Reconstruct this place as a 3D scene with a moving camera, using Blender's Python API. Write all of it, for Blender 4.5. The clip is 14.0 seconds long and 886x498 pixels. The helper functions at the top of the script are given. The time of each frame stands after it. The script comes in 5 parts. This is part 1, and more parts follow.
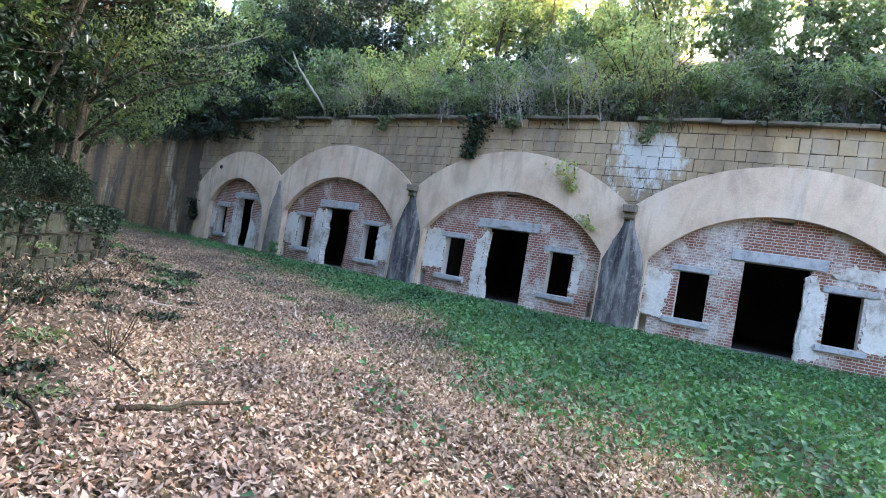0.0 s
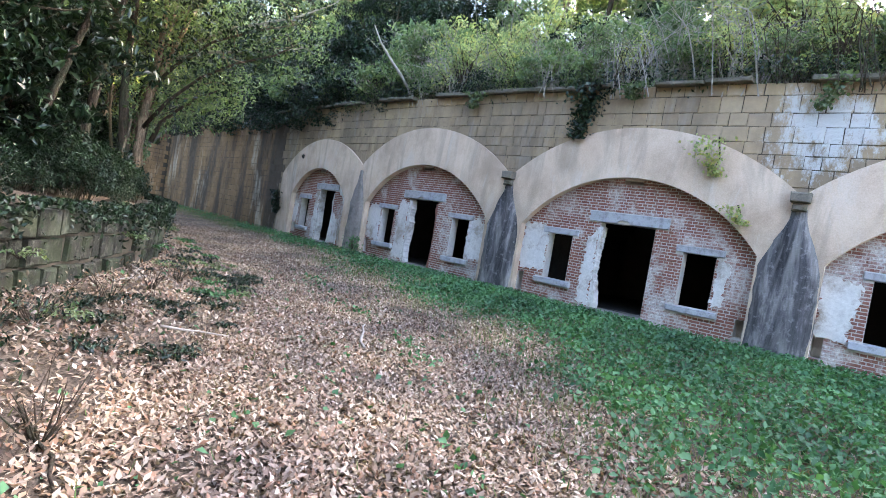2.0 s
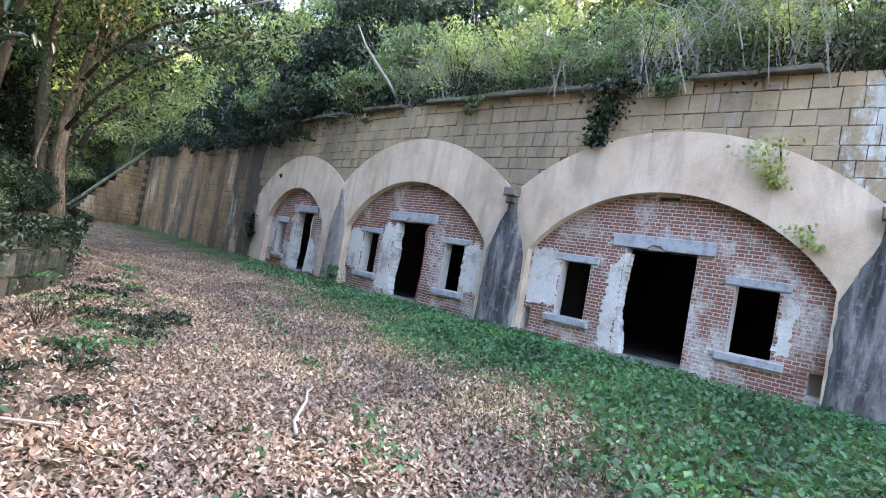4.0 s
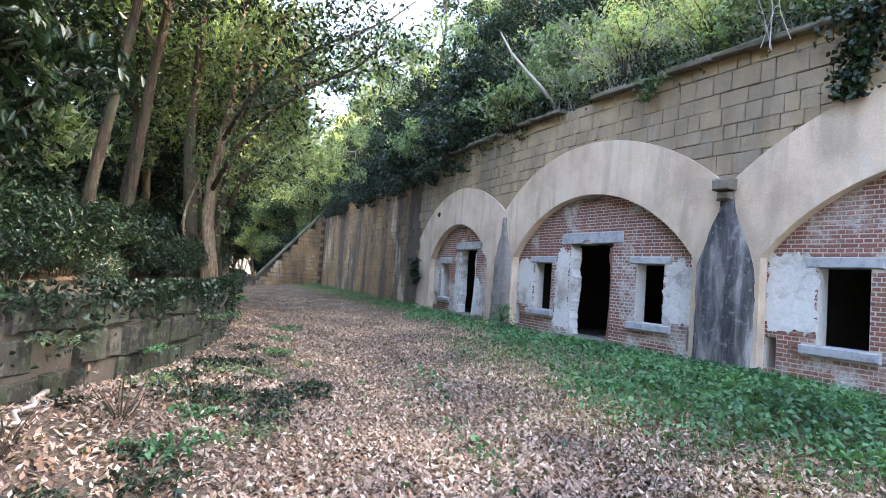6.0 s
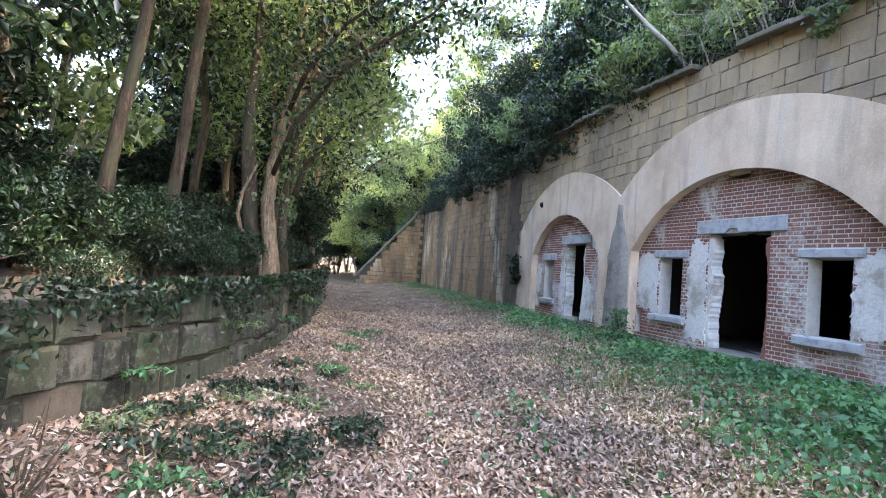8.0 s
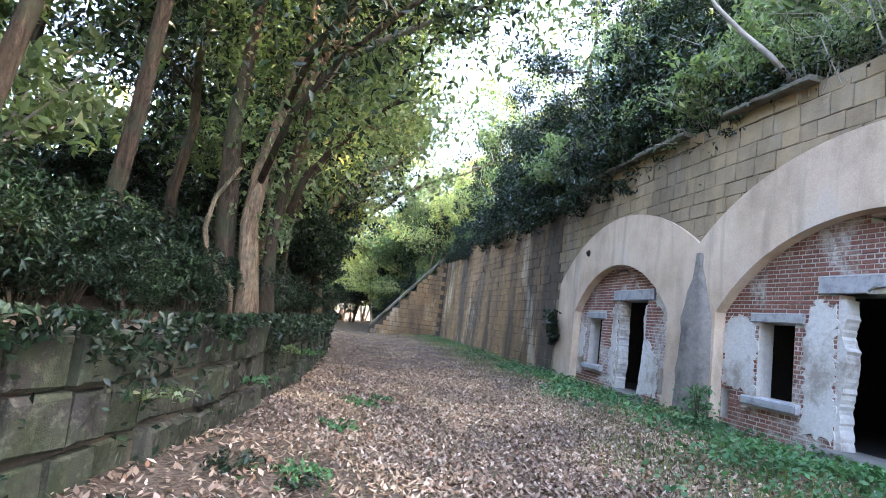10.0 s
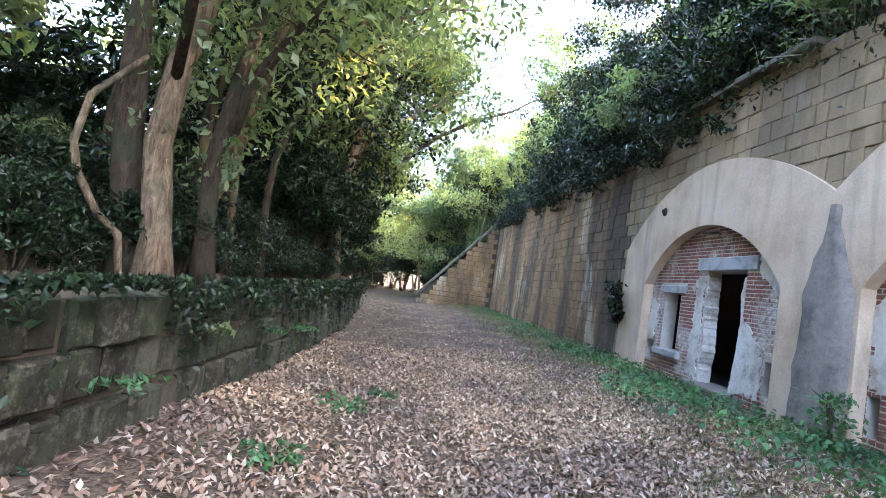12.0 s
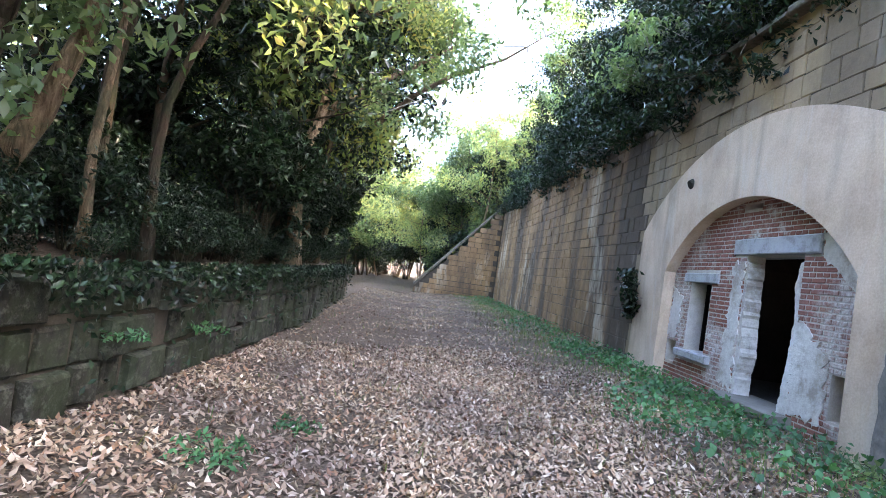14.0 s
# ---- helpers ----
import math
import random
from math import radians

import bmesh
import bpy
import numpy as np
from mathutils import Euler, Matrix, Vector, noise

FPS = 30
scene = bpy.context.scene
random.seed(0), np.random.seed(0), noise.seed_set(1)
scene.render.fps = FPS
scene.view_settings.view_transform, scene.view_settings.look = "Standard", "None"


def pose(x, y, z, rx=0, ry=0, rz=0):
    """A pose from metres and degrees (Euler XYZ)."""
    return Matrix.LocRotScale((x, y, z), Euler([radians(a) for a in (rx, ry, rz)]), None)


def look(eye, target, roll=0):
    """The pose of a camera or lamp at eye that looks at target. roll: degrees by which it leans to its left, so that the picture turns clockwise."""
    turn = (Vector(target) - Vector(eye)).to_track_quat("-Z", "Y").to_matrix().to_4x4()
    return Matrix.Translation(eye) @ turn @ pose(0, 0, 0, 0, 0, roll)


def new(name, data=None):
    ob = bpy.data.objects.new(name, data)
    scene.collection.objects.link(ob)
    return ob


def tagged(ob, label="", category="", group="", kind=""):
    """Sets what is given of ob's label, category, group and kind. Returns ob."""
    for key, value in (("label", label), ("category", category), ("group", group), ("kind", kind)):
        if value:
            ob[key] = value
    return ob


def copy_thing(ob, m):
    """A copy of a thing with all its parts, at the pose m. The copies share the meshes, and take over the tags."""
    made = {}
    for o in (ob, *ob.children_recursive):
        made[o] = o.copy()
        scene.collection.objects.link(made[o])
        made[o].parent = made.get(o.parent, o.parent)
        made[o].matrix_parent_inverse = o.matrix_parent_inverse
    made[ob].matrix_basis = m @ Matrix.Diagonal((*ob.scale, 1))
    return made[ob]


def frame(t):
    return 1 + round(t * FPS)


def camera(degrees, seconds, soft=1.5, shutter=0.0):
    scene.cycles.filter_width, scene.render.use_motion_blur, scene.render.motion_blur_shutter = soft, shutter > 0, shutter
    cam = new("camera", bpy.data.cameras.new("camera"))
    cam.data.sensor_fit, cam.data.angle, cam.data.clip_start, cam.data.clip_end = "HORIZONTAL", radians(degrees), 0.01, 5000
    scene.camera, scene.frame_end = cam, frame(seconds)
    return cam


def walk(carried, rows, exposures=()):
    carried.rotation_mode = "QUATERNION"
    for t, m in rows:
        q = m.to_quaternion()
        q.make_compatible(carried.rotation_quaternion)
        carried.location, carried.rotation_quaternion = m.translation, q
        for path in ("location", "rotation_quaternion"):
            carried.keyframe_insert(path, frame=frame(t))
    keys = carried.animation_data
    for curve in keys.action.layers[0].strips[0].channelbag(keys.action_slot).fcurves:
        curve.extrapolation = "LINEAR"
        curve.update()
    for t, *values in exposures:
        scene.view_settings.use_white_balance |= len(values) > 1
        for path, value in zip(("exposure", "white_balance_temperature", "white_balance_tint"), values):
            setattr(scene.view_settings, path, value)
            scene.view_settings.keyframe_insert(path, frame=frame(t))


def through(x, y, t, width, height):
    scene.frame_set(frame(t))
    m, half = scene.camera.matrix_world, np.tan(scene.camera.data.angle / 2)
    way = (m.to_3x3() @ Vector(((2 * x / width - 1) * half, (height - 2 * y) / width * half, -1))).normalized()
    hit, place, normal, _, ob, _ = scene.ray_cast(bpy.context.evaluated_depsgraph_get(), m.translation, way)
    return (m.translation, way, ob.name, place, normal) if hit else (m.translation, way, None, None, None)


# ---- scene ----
cam = camera(76.0, 14.0, soft=0.9)
# seconds, eye x y z, yaw, pitch, roll
ROWS = [
    (0, 0.006, -0.870, 1.042, -0.006, 0.610, -9.525),
    (0.5, -0.042, -0.183, 1.117, 4.195, -1.242, -8.124),
    (1, -0.138, 0.432, 1.150, 9.209, -1.583, -8.022),
    (1.5, -0.235, 1.124, 1.176, 10.623, -1.393, -10.091),
    (2, -0.332, 1.730, 1.224, 9.174, -1.904, -9.707),
    (2.2, -0.362, 1.989, 1.227, 5.572, 0.249, -12.206),
    (4.3, -0.634, 4.715, 1.160, 9.709, 1.178, -9.733),
    (4.5, -0.680, 4.948, 1.156, 10.727, -0.325, -9.333),
    (5, -0.844, 5.542, 1.165, 18.390, -2.708, -6.222),
    (5.5, -1.137, 6.150, 1.198, 21.796, -2.198, -6.783),
    (6, -1.234, 6.596, 1.102, 26.363, 2.798, -4.024),
    (6.5, -1.386, 7.128, 1.076, 36.452, 4.172, -0.006),
    (7, -1.535, 7.478, 1.041, 33.604, 7.196, -7.462),
    (7.5, -1.703, 8.018, 1.073, 34.011, 4.024, -7.497),
    (8, -2.091, 8.527, 1.099, 36.996, 1.926, -4.042),
    (8.5, -2.551, 8.984, 1.076, 39.203, 3.688, -4.548),
    (8.7, -2.714, 9.199, 1.070, 40.480, 4.543, -4.204),
    (10.8, -4.355, 11.236, 0.992, 37.944, 7.498, -8.453),
    (11, -4.465, 11.485, 0.982, 39.338, 6.626, -7.829),
    (11.5, -4.775, 12.157, 1.044, 43.858, 4.905, -6.803),
    (12, -5.119, 12.709, 1.100, 44.623, 3.335, -8.430),
    (12.5, -5.401, 13.236, 1.102, 44.494, 4.908, -9.740),
    (13, -5.647, 13.756, 1.105, 48.265, 4.744, -10.575),
    (13.5, -5.942, 14.220, 1.092, 44.689, 5.642, -12.220),
    (14, -6.188, 14.649, 1.150, 45.732, 2.048, -8.575),
]
EXPOSURES = [(0.0, 4.05, 6350, 9), (2.0, 4.35, 6550, 11), (5.0, 4.6, 6850, 13), (8.0, 4.7, 6750, 14), (12.0, 4.85, 6650, 13), (14.0, 4.9, 6550, 13)]
walk(cam, [(t, pose(x, y, z, 90 + pitch, roll, yaw)) for t, x, y, z, yaw, pitch, roll in ROWS], EXPOSURES)

# ---- light ----
SUN_EL, SUN_AZ = 35.0, 50.0   # degrees above the ground; from +y towards +x
world = bpy.data.worlds.new("sky")
scene.world = world
world.use_nodes = True
wn = world.node_tree
sky = wn.nodes.new("ShaderNodeTexSky")
sky.sky_type = "NISHITA"
sky.sun_disc = False
sky.sun_elevation, sky.sun_rotation = radians(SUN_EL), radians(SUN_AZ)
sky.air_density, sky.dust_density = 0.8, 3.0
wn.links.new(sky.outputs[0], wn.nodes["Background"].inputs[0])
wn.nodes["Background"].inputs[1].default_value = 0.15
sun = new("sun", bpy.data.lights.new("sun", "SUN"))
sun.data.energy, sun.data.angle, sun.data.color = 2.4, radians(0.6), (1.0, 0.84, 0.64)
se, sa = radians(SUN_EL), radians(SUN_AZ)
to_sun = Vector((math.sin(sa) * math.cos(se), math.cos(sa) * math.cos(se), math.sin(se)))
sun.matrix_world = look(to_sun * 60, (0, 0, 0))

# ---- materials ----


class Mat:
    """A small node-graph builder round one Principled surface."""

    def __init__(self, name, rough=0.9, spec=0.2):
        self.m = bpy.data.materials.new(name)
        self.m.use_nodes = True
        self.t = self.m.node_tree
        self.b = self.t.nodes["Principled BSDF"]
        self.b.inputs["Roughness"].default_value = rough
        self.b.inputs["Specular IOR Level"].default_value = spec
        self.geo = self.t.nodes.new("ShaderNodeNewGeometry")
        self.obj = self.t.nodes.new("ShaderNodeObjectInfo")

    def link(self, a, b):
        self.t.links.new(a, b)

    def pos(self, sx=1, sy=1, sz=1):
        n = self.t.nodes.new("ShaderNodeVectorMath")
        n.operation = "MULTIPLY"
        self.link(self.geo.outputs["Position"], n.inputs[0])
        n.inputs[1].default_value = (sx, sy, sz)
        return n.outputs[0]

    def noise(self, scale, detail=4, rough=0.6, vec=None, dist=0.0):
        n = self.t.nodes.new("ShaderNodeTexNoise")
        n.inputs["Scale"].default_value = scale
        n.inputs["Detail"].default_value = detail
        n.inputs["Roughness"].default_value = rough
        n.inputs["Distortion"].default_value = dist
        self.link(vec if vec is not None else self.geo.outputs["Position"], n.inputs["Vector"])
        return n.outputs[0]

    def ramp(self, fac, stops):
        n = self.t.nodes.new("ShaderNodeValToRGB")
        e = n.color_ramp.elements
        while len(e) < len(stops):
            e.new(0.5)
        for el, (p, c) in zip(e, stops):
            el.position = p
            el.color = (*c, 1) if not isinstance(c, (int, float)) else (c, c, c, 1)
        self.link(fac, n.inputs[0])
        return n.outputs[0]

    def mix(self, fac, a, b, mode="MIX"):
        n = self.t.nodes.new("ShaderNodeMix")
        n.data_type, n.blend_type = "RGBA", mode
        for sock, v in ((n.inputs[0], fac), (n.inputs[6], a), (n.inputs[7], b)):
            if isinstance(v, (int, float)):
                sock.default_value = v
            elif isinstance(v, tuple):
                sock.default_value = (*v, 1)
            else:
                self.link(v, sock)
        return n.outputs[2]

    def math(self, op, a, b=0.0):
        n = self.t.nodes.new("ShaderNodeMath")
        n.operation = op
        for sock, v in ((n.inputs[0], a), (n.inputs[1], b)):
            if isinstance(v, (int, float)):
                sock.default_value = v
            else:
                self.link(v, sock)
        return n.outputs[0]

    def colour(self, c):
        self.link(c, self.b.inputs["Base Color"])
        return self

    def bump(self, h, strength=0.4, dist=0.02):
        n = self.t.nodes.new("ShaderNodeBump")
        n.inputs["Strength"].default_value, n.inputs["Distance"].default_value = strength, dist
        self.link(h, n.inputs["Height"])
        self.link(n.outputs[0], self.b.inputs["Normal"])
        return self


def mat_plaster():
    m = Mat("plaster_band", 0.92, 0.15)
    base = m.ramp(m.noise(0.8, 6, 0.65), [(0.36, (0.45, 0.31, 0.21)), (0.5, (0.63, 0.455, 0.325)), (0.64, (0.74, 0.565, 0.42))])
    streak = m.ramp(m.noise(0.9, 3, 0.6, m.pos(1.4, 1.4, 0.3), 1.5), [(0.48, 0.0), (0.68, 1.0)])
    dark = m.mix(m.math("MULTIPLY", streak, 0.62), base, (0.27, 0.205, 0.145))
    pale = m.ramp(m.noise(1.1, 4, 0.65, m.pos(1.3, 1.3, 0.35), 1.2), [(0.54, 0.0), (0.68, 1.0)])
    c = m.mix(m.math("MULTIPLY", pale, 0.5), dark, (0.66, 0.59, 0.51))
    c = m.mix(0.35, c, m.ramp(m.noise(40, 3), [(0.3, (0.33, 0.26, 0.19)), (0.7, (0.6, 0.49, 0.38))]))
    return m.colour(c).bump(m.noise(14, 8, 0.7), 0.35, 0.02).m


def mat_pier():
    m = Mat("stained_pier", 0.85, 0.2)
    base = m.ramp(m.noise(1.8, 6, 0.7, m.pos(2.0, 2.0, 0.35)), [(0.38, (0.03, 0.029, 0.03)), (0.54, (0.095, 0.088, 0.088)), (0.68, (0.30, 0.27, 0.25))])
    c = m.mix(m.ramp(m.noise(9, 5, 0.7), [(0.55, 0.0), (0.75, 0.7)]), base, (0.32, 0.30, 0.29))
    runs = m.ramp(m.noise(1.0, 4, 0.6, m.pos(3.2, 3.2, 0.45), 0.8), [(0.5, 0.0), (0.7, 0.6)])
    c = m.mix(runs, c, (0.36, 0.33, 0.30))
    return m.colour(c).bump(m.noise(22, 8, 0.75), 0.6, 0.03).m


def mat_stone(name, cols, moss=0.0, streaks=0.5, white=0.25, lime=(0.60, 0.60, 0.57), lime_at=None, spots=False):
    m = Mat(name, 0.93, 0.15)
    var = m.ramp(m.obj.outputs["Random"], [(0.0, cols[0]), (0.35, cols[1]), (0.7, cols[2]), (1.0, cols[3])])
    isl = m.ramp(m.geo.outputs["Random Per Island"], [(0.0, cols[2]), (0.3, cols[0]), (0.65, cols[3]), (1.0, cols[1])])
    base = m.mix(0.5, var, isl)
    c = m.mix(0.45, base, m.ramp(m.noise(4, 9, 0.78), [(0.3, cols[0]), (0.7, cols[2])]))
    st = m.ramp(m.noise(1.0, 5, 0.62, m.pos(0.55, 0.55, 0.13), 0.3), [(0.44, 0.0), (0.6, 1.0)])
    c = m.mix(m.math("MULTIPLY", st, streaks), c, (0.055, 0.05, 0.045))
    wh = m.ramp(m.noise(0.8, 5, 0.68, m.pos(0.8, 0.8, 0.24), 0.3), [(0.54, 0.0), (0.66, 1.0)])
    c = m.mix(m.math("MULTIPLY", wh, white), c, lime)
    if lime_at:
        # one broad sheet of lime washed down over the stones
        n = m.t.nodes.new("ShaderNodeVectorMath")
        n.operation = "DISTANCE"
        m.link(m.geo.outputs["Position"], n.inputs[0])
        n.inputs[1].default_value = lime_at
        reach = m.math("ADD", n.outputs["Value"], m.math("MULTIPLY", m.noise(1.6, 8, 0.8, m.pos(1.5, 1.5, 0.8)), 5.0))
        sheet = m.ramp(m.math("MULTIPLY", reach, 0.25), [(0.72, 1.0), (0.86, 0.0)])
        c = m.mix(m.math("MULTIPLY", sheet, 0.7), c, (0.6, 0.61, 0.59))
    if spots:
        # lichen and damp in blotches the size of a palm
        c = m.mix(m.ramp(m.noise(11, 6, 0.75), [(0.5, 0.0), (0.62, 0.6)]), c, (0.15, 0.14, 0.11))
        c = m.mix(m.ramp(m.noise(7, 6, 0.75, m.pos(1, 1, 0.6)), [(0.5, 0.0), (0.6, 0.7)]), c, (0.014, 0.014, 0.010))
    if moss:
        ms = m.ramp(m.noise(2.2, 6, 0.7), [(0.45, 0.0), (0.57, 1.0)])
        c = m.mix(m.math("MULTIPLY", ms, moss), c, (0.045, 0.06, 0.025))
    return m.colour(c).bump(m.noise(18, 10, 0.75), 0.7, 0.03).m


def mat_brick():
    m = Mat("red_brick", 0.9, 0.15)
    stops = [(0.0, (0.14, 0.055, 0.04)), (0.3, (0.33, 0.12, 0.08)), (0.6, (0.25, 0.115, 0.09)), (0.85, (0.40, 0.17, 0.11)), (1.0, (0.19, 0.12, 0.105))]
    c = m.mix(0.5, m.ramp(m.geo.outputs["Random Per Island"], stops), m.ramp(m.obj.outputs["Random"], stops))
    c = m.mix(0.45, c, m.ramp(m.noise(30, 6, 0.7), [(0.3, (0.10, 0.06, 0.05)), (0.7, (0.27, 0.13, 0.10))]))
    lime = m.ramp(m.noise(0.95, 7, 0.72, dist=0.4), [(0.50, 0.0), (0.61, 0.9)])
    fine = m.ramp(m.noise(13, 6, 0.75), [(0.35, 0.15), (0.6, 1.0)])
    c = m.mix(m.math("MULTIPLY", lime, fine), c, (0.66, 0.625, 0.58))
    return m.colour(c).bump(m.noise(45, 8, 0.7), 0.5, 0.01).m


def mat_simple(name, a, b, scale=6, rough=0.9, bump=0.4, spec=0.15, stain=None):
    m = Mat(name, rough, spec)
    c = m.mix(0.4, m.ramp(m.noise(scale, 6, 0.7), [(0.28, a), (0.72, b)]), m.ramp(m.noise(scale * 6, 5, 0.7), [(0.3, a), (0.7, b)]))
    if stain:
        c = m.mix(m.ramp(m.noise(scale * 0.5, 6, 0.75), [(0.48, 0.0), (0.62, 0.8)]), c, stain)
    return m.colour(c).bump(m.noise(scale * 5, 8, 0.7), bump, 0.02).m


def mat_bark(name, a, b, lichen):
    """Furrowed bark in upright plates, with lichen in blotches."""
    m = Mat(name, 0.95, 0.12)
    plates = m.noise(1.0, 7, 0.75, m.pos(16, 16, 3.0), 0.8)
    c = m.ramp(plates, [(0.36, a), (0.5, tuple((p + q) / 2 for p, q in zip(a, b))), (0.62, b)])
    c = m.mix(m.ramp(m.noise(2.5, 6, 0.75), [(0.46, 0.0), (0.6, 0.75)]), c, lichen)
    return m.colour(c).bump(m.math("ADD", plates, m.math("MULTIPLY", m.noise(45, 5, 0.7), 0.3)), 1.0, 0.05).m


def mat_leaf(name, cols, gloss=0.5, through=0.35):
    m = Mat(name, gloss, 0.22)
    c = m.ramp(m.geo.outputs["Random Per Island"], [(i / (len(cols) - 1), k) for i, k in enumerate(cols)])
    patch = m.ramp(m.noise(0.6, 3), [(0.35, (0.6, 0.6, 0.6)), (0.7, (1.25, 1.2, 1.0))])
    c = m.mix(1.0, c, patch, "MULTIPLY")
    m.colour(c)
    tr = m.t.nodes.new("ShaderNodeBsdfTranslucent")
    m.link(m.mix(1.0, c, (1.5, 1.7, 0.7), "MULTIPLY"), tr.inputs[0])
    mx = m.t.nodes.new("ShaderNodeMixShader")
    mx.inputs[0].default_value = through
    m.link(m.b.outputs[0], mx.inputs[1])
    m.link(tr.outputs[0], mx.inputs[2])
    m.link(mx.outputs[0], m.t.nodes["Material Output"].inputs[0])
    return m.m


def mat_ground():
    m = Mat("leaf_littered_earth", 0.95, 0.1)
    earth = m.ramp(m.noise(5, 8, 0.7), [(0.3, (0.038, 0.028, 0.02)), (0.7, (0.09, 0.068, 0.048))])
    chips = m.ramp(m.noise(38, 5, 0.65, m.pos(1.0, 0.6, 1.0)), [(0.44, 0.0), (0.56, 1.0)])
    c = m.mix(m.math("MULTIPLY", chips, 0.6), earth, (0.17, 0.125, 0.092))
    return m.colour(c).bump(m.noise(40, 8, 0.7), 0.8, 0.03).m


PLASTER, PIER = mat_plaster(), mat_pier()
PALEPIER = mat_simple("grey_cracked_render", (0.15, 0.13, 0.115), (0.36, 0.31, 0.265), 2.2, 0.9, 0.7, 0.15, (0.085, 0.078, 0.07))
SAND = ((0.22, 0.15, 0.09), (0.42, 0.325, 0.22), (0.5, 0.355, 0.19), (0.33, 0.265, 0.205))
ASHLAR = mat_stone("sandstone_ashlar", SAND, 0.0, 0.4, 0.16, lime_at=(4.7, 13.6, 4.4))
WINGSTONE = mat_stone("stained_sandstone", ((0.15, 0.088, 0.046), (0.32, 0.195, 0.105), (0.40, 0.245, 0.12), (0.21, 0.135, 0.082)), 0.05, 0.8, 0.55, (0.62, 0.53, 0.41))
# mossy stone, darkened further to carry the shade of the trees over it
OLDBLOCK = mat_stone("shaded_mossy_block", ((0.012, 0.0115, 0.0085), (0.034, 0.031, 0.023), (0.065, 0.058, 0.043), (0.02, 0.017, 0.013)), 0.45, 0.7, 0.55, (0.19, 0.17, 0.135), spots=True)
MORTAR = mat_simple("dark_mortar", (0.045, 0.038, 0.028), (0.12, 0.095, 0.07), 8)
LIMEMORTAR = mat_simple("pale_lime_mortar", (0.36, 0.315, 0.27), (0.60, 0.545, 0.485), 10)
BRICK = mat_brick()
GRANITE = mat_simple("grey_granite", (0.28, 0.275, 0.28), (0.47, 0.465, 0.47), 14, 0.8, 0.3, 0.25, (0.2, 0.19, 0.19))
WHITEWASH = mat_simple("flaking_white_render", (0.44, 0.405, 0.365), (0.78, 0.735, 0.68), 3, 0.9, 0.6, 0.2, (0.26, 0.205, 0.155))
COPING = mat_simple("weathered_coping", (0.08, 0.07, 0.055), (0.26, 0.22, 0.17), 5, 0.95, 0.6, 0.1, (0.05, 0.055, 0.03))
# plaster taken near black, so the chambers' shade is in the colour
INSIDE = mat_simple("shaded_plaster", (0.018, 0.016, 0.015), (0.045, 0.04, 0.036), 3)
SILLFLOOR = mat_simple("dusty_concrete", (0.12, 0.105, 0.09), (0.22, 0.2, 0.17), 4)
GROUND = mat_ground()
BARK = mat_bark("brown_bark", (0.03, 0.021, 0.015), (0.115, 0.08, 0.056), (0.055, 0.06, 0.035))
PALEBARK = mat_bark("pale_bark", (0.075, 0.045, 0.028), (0.36, 0.25, 0.165), (0.10, 0.095, 0.06))
DEADWOOD = mat_simple("dead_wood", (0.20, 0.17, 0.14), (0.42, 0.37, 0.31), 9, 0.9, 0.6)
# evergreen green lowered to near black; the woodland's shade is in the colour
LEAF_DARK = mat_leaf("shaded_evergreen_leaf", [(0.005, 0.0105, 0.0065), (0.012, 0.026, 0.014), (0.028, 0.052, 0.026), (0.016, 0.033, 0.018)], 0.28, 0.12)
LEAF_MID = mat_leaf("broad_leaf", [(0.07, 0.105, 0.065), (0.15, 0.195, 0.125), (0.22, 0.27, 0.18), (0.10, 0.145, 0.095), (0.30, 0.32, 0.23)], 0.38, 0.45)
LEAF_PALE = mat_leaf("autumn_leaf", [(0.16, 0.2, 0.135), (0.31, 0.345, 0.24), (0.4, 0.42, 0.3), (0.44, 0.36, 0.21), (0.26, 0.31, 0.21)], 0.5, 0.6)
COVER = mat_leaf("ground_cover_leaf", [(0.03, 0.085, 0.042), (0.06, 0.155, 0.078), (0.11, 0.225, 0.12), (0.055, 0.125, 0.06)], 0.45, 0.3)
GRASSMAT = mat_leaf("grass_blade", [(0.04, 0.085, 0.03), (0.08, 0.14, 0.045), (0.14, 0.16, 0.06), (0.2, 0.17, 0.09)], 0.6, 0.3)
LITTER = mat_leaf("dry_leaf", [(0.09, 0.055, 0.042), (0.24, 0.165, 0.13), (0.40, 0.305, 0.255), (0.13, 0.08, 0.058), (0.56, 0.465, 0.415), (0.24, 0.125, 0.08), (0.31, 0.225, 0.185)], 0.7, 0.1)

# ---- plan ----
rng = np.random.default_rng(7)
# the front's line: distance along it from the middle bay, and its heading there
HEAD_S = (-60.0, -13.1, -6.95, 0.0, 6.85, 20.0)
HEAD_A = (-41.0, -41.5, -36.0, -32.6, -26.5, -22.0)
LINE_S = np.arange(-60, 20.01, 0.05)
_a = np.radians(np.interp(LINE_S, HEAD_S, HEAD_A))
LINE_X, LINE_Y = np.cumsum(np.cos(_a)) * 0.05, np.cumsum(np.sin(_a)) * 0.05
_i = int(np.argmin(abs(LINE_S)))
LINE_X, LINE_Y = LINE_X + 1.675 - LINE_X[_i], LINE_Y + 15.517 - LINE_Y[_i]
WALL_TOP, CORNER_S = 5.3, -38.0


def heading(s):
    return float(np.interp(s, HEAD_S, HEAD_A))


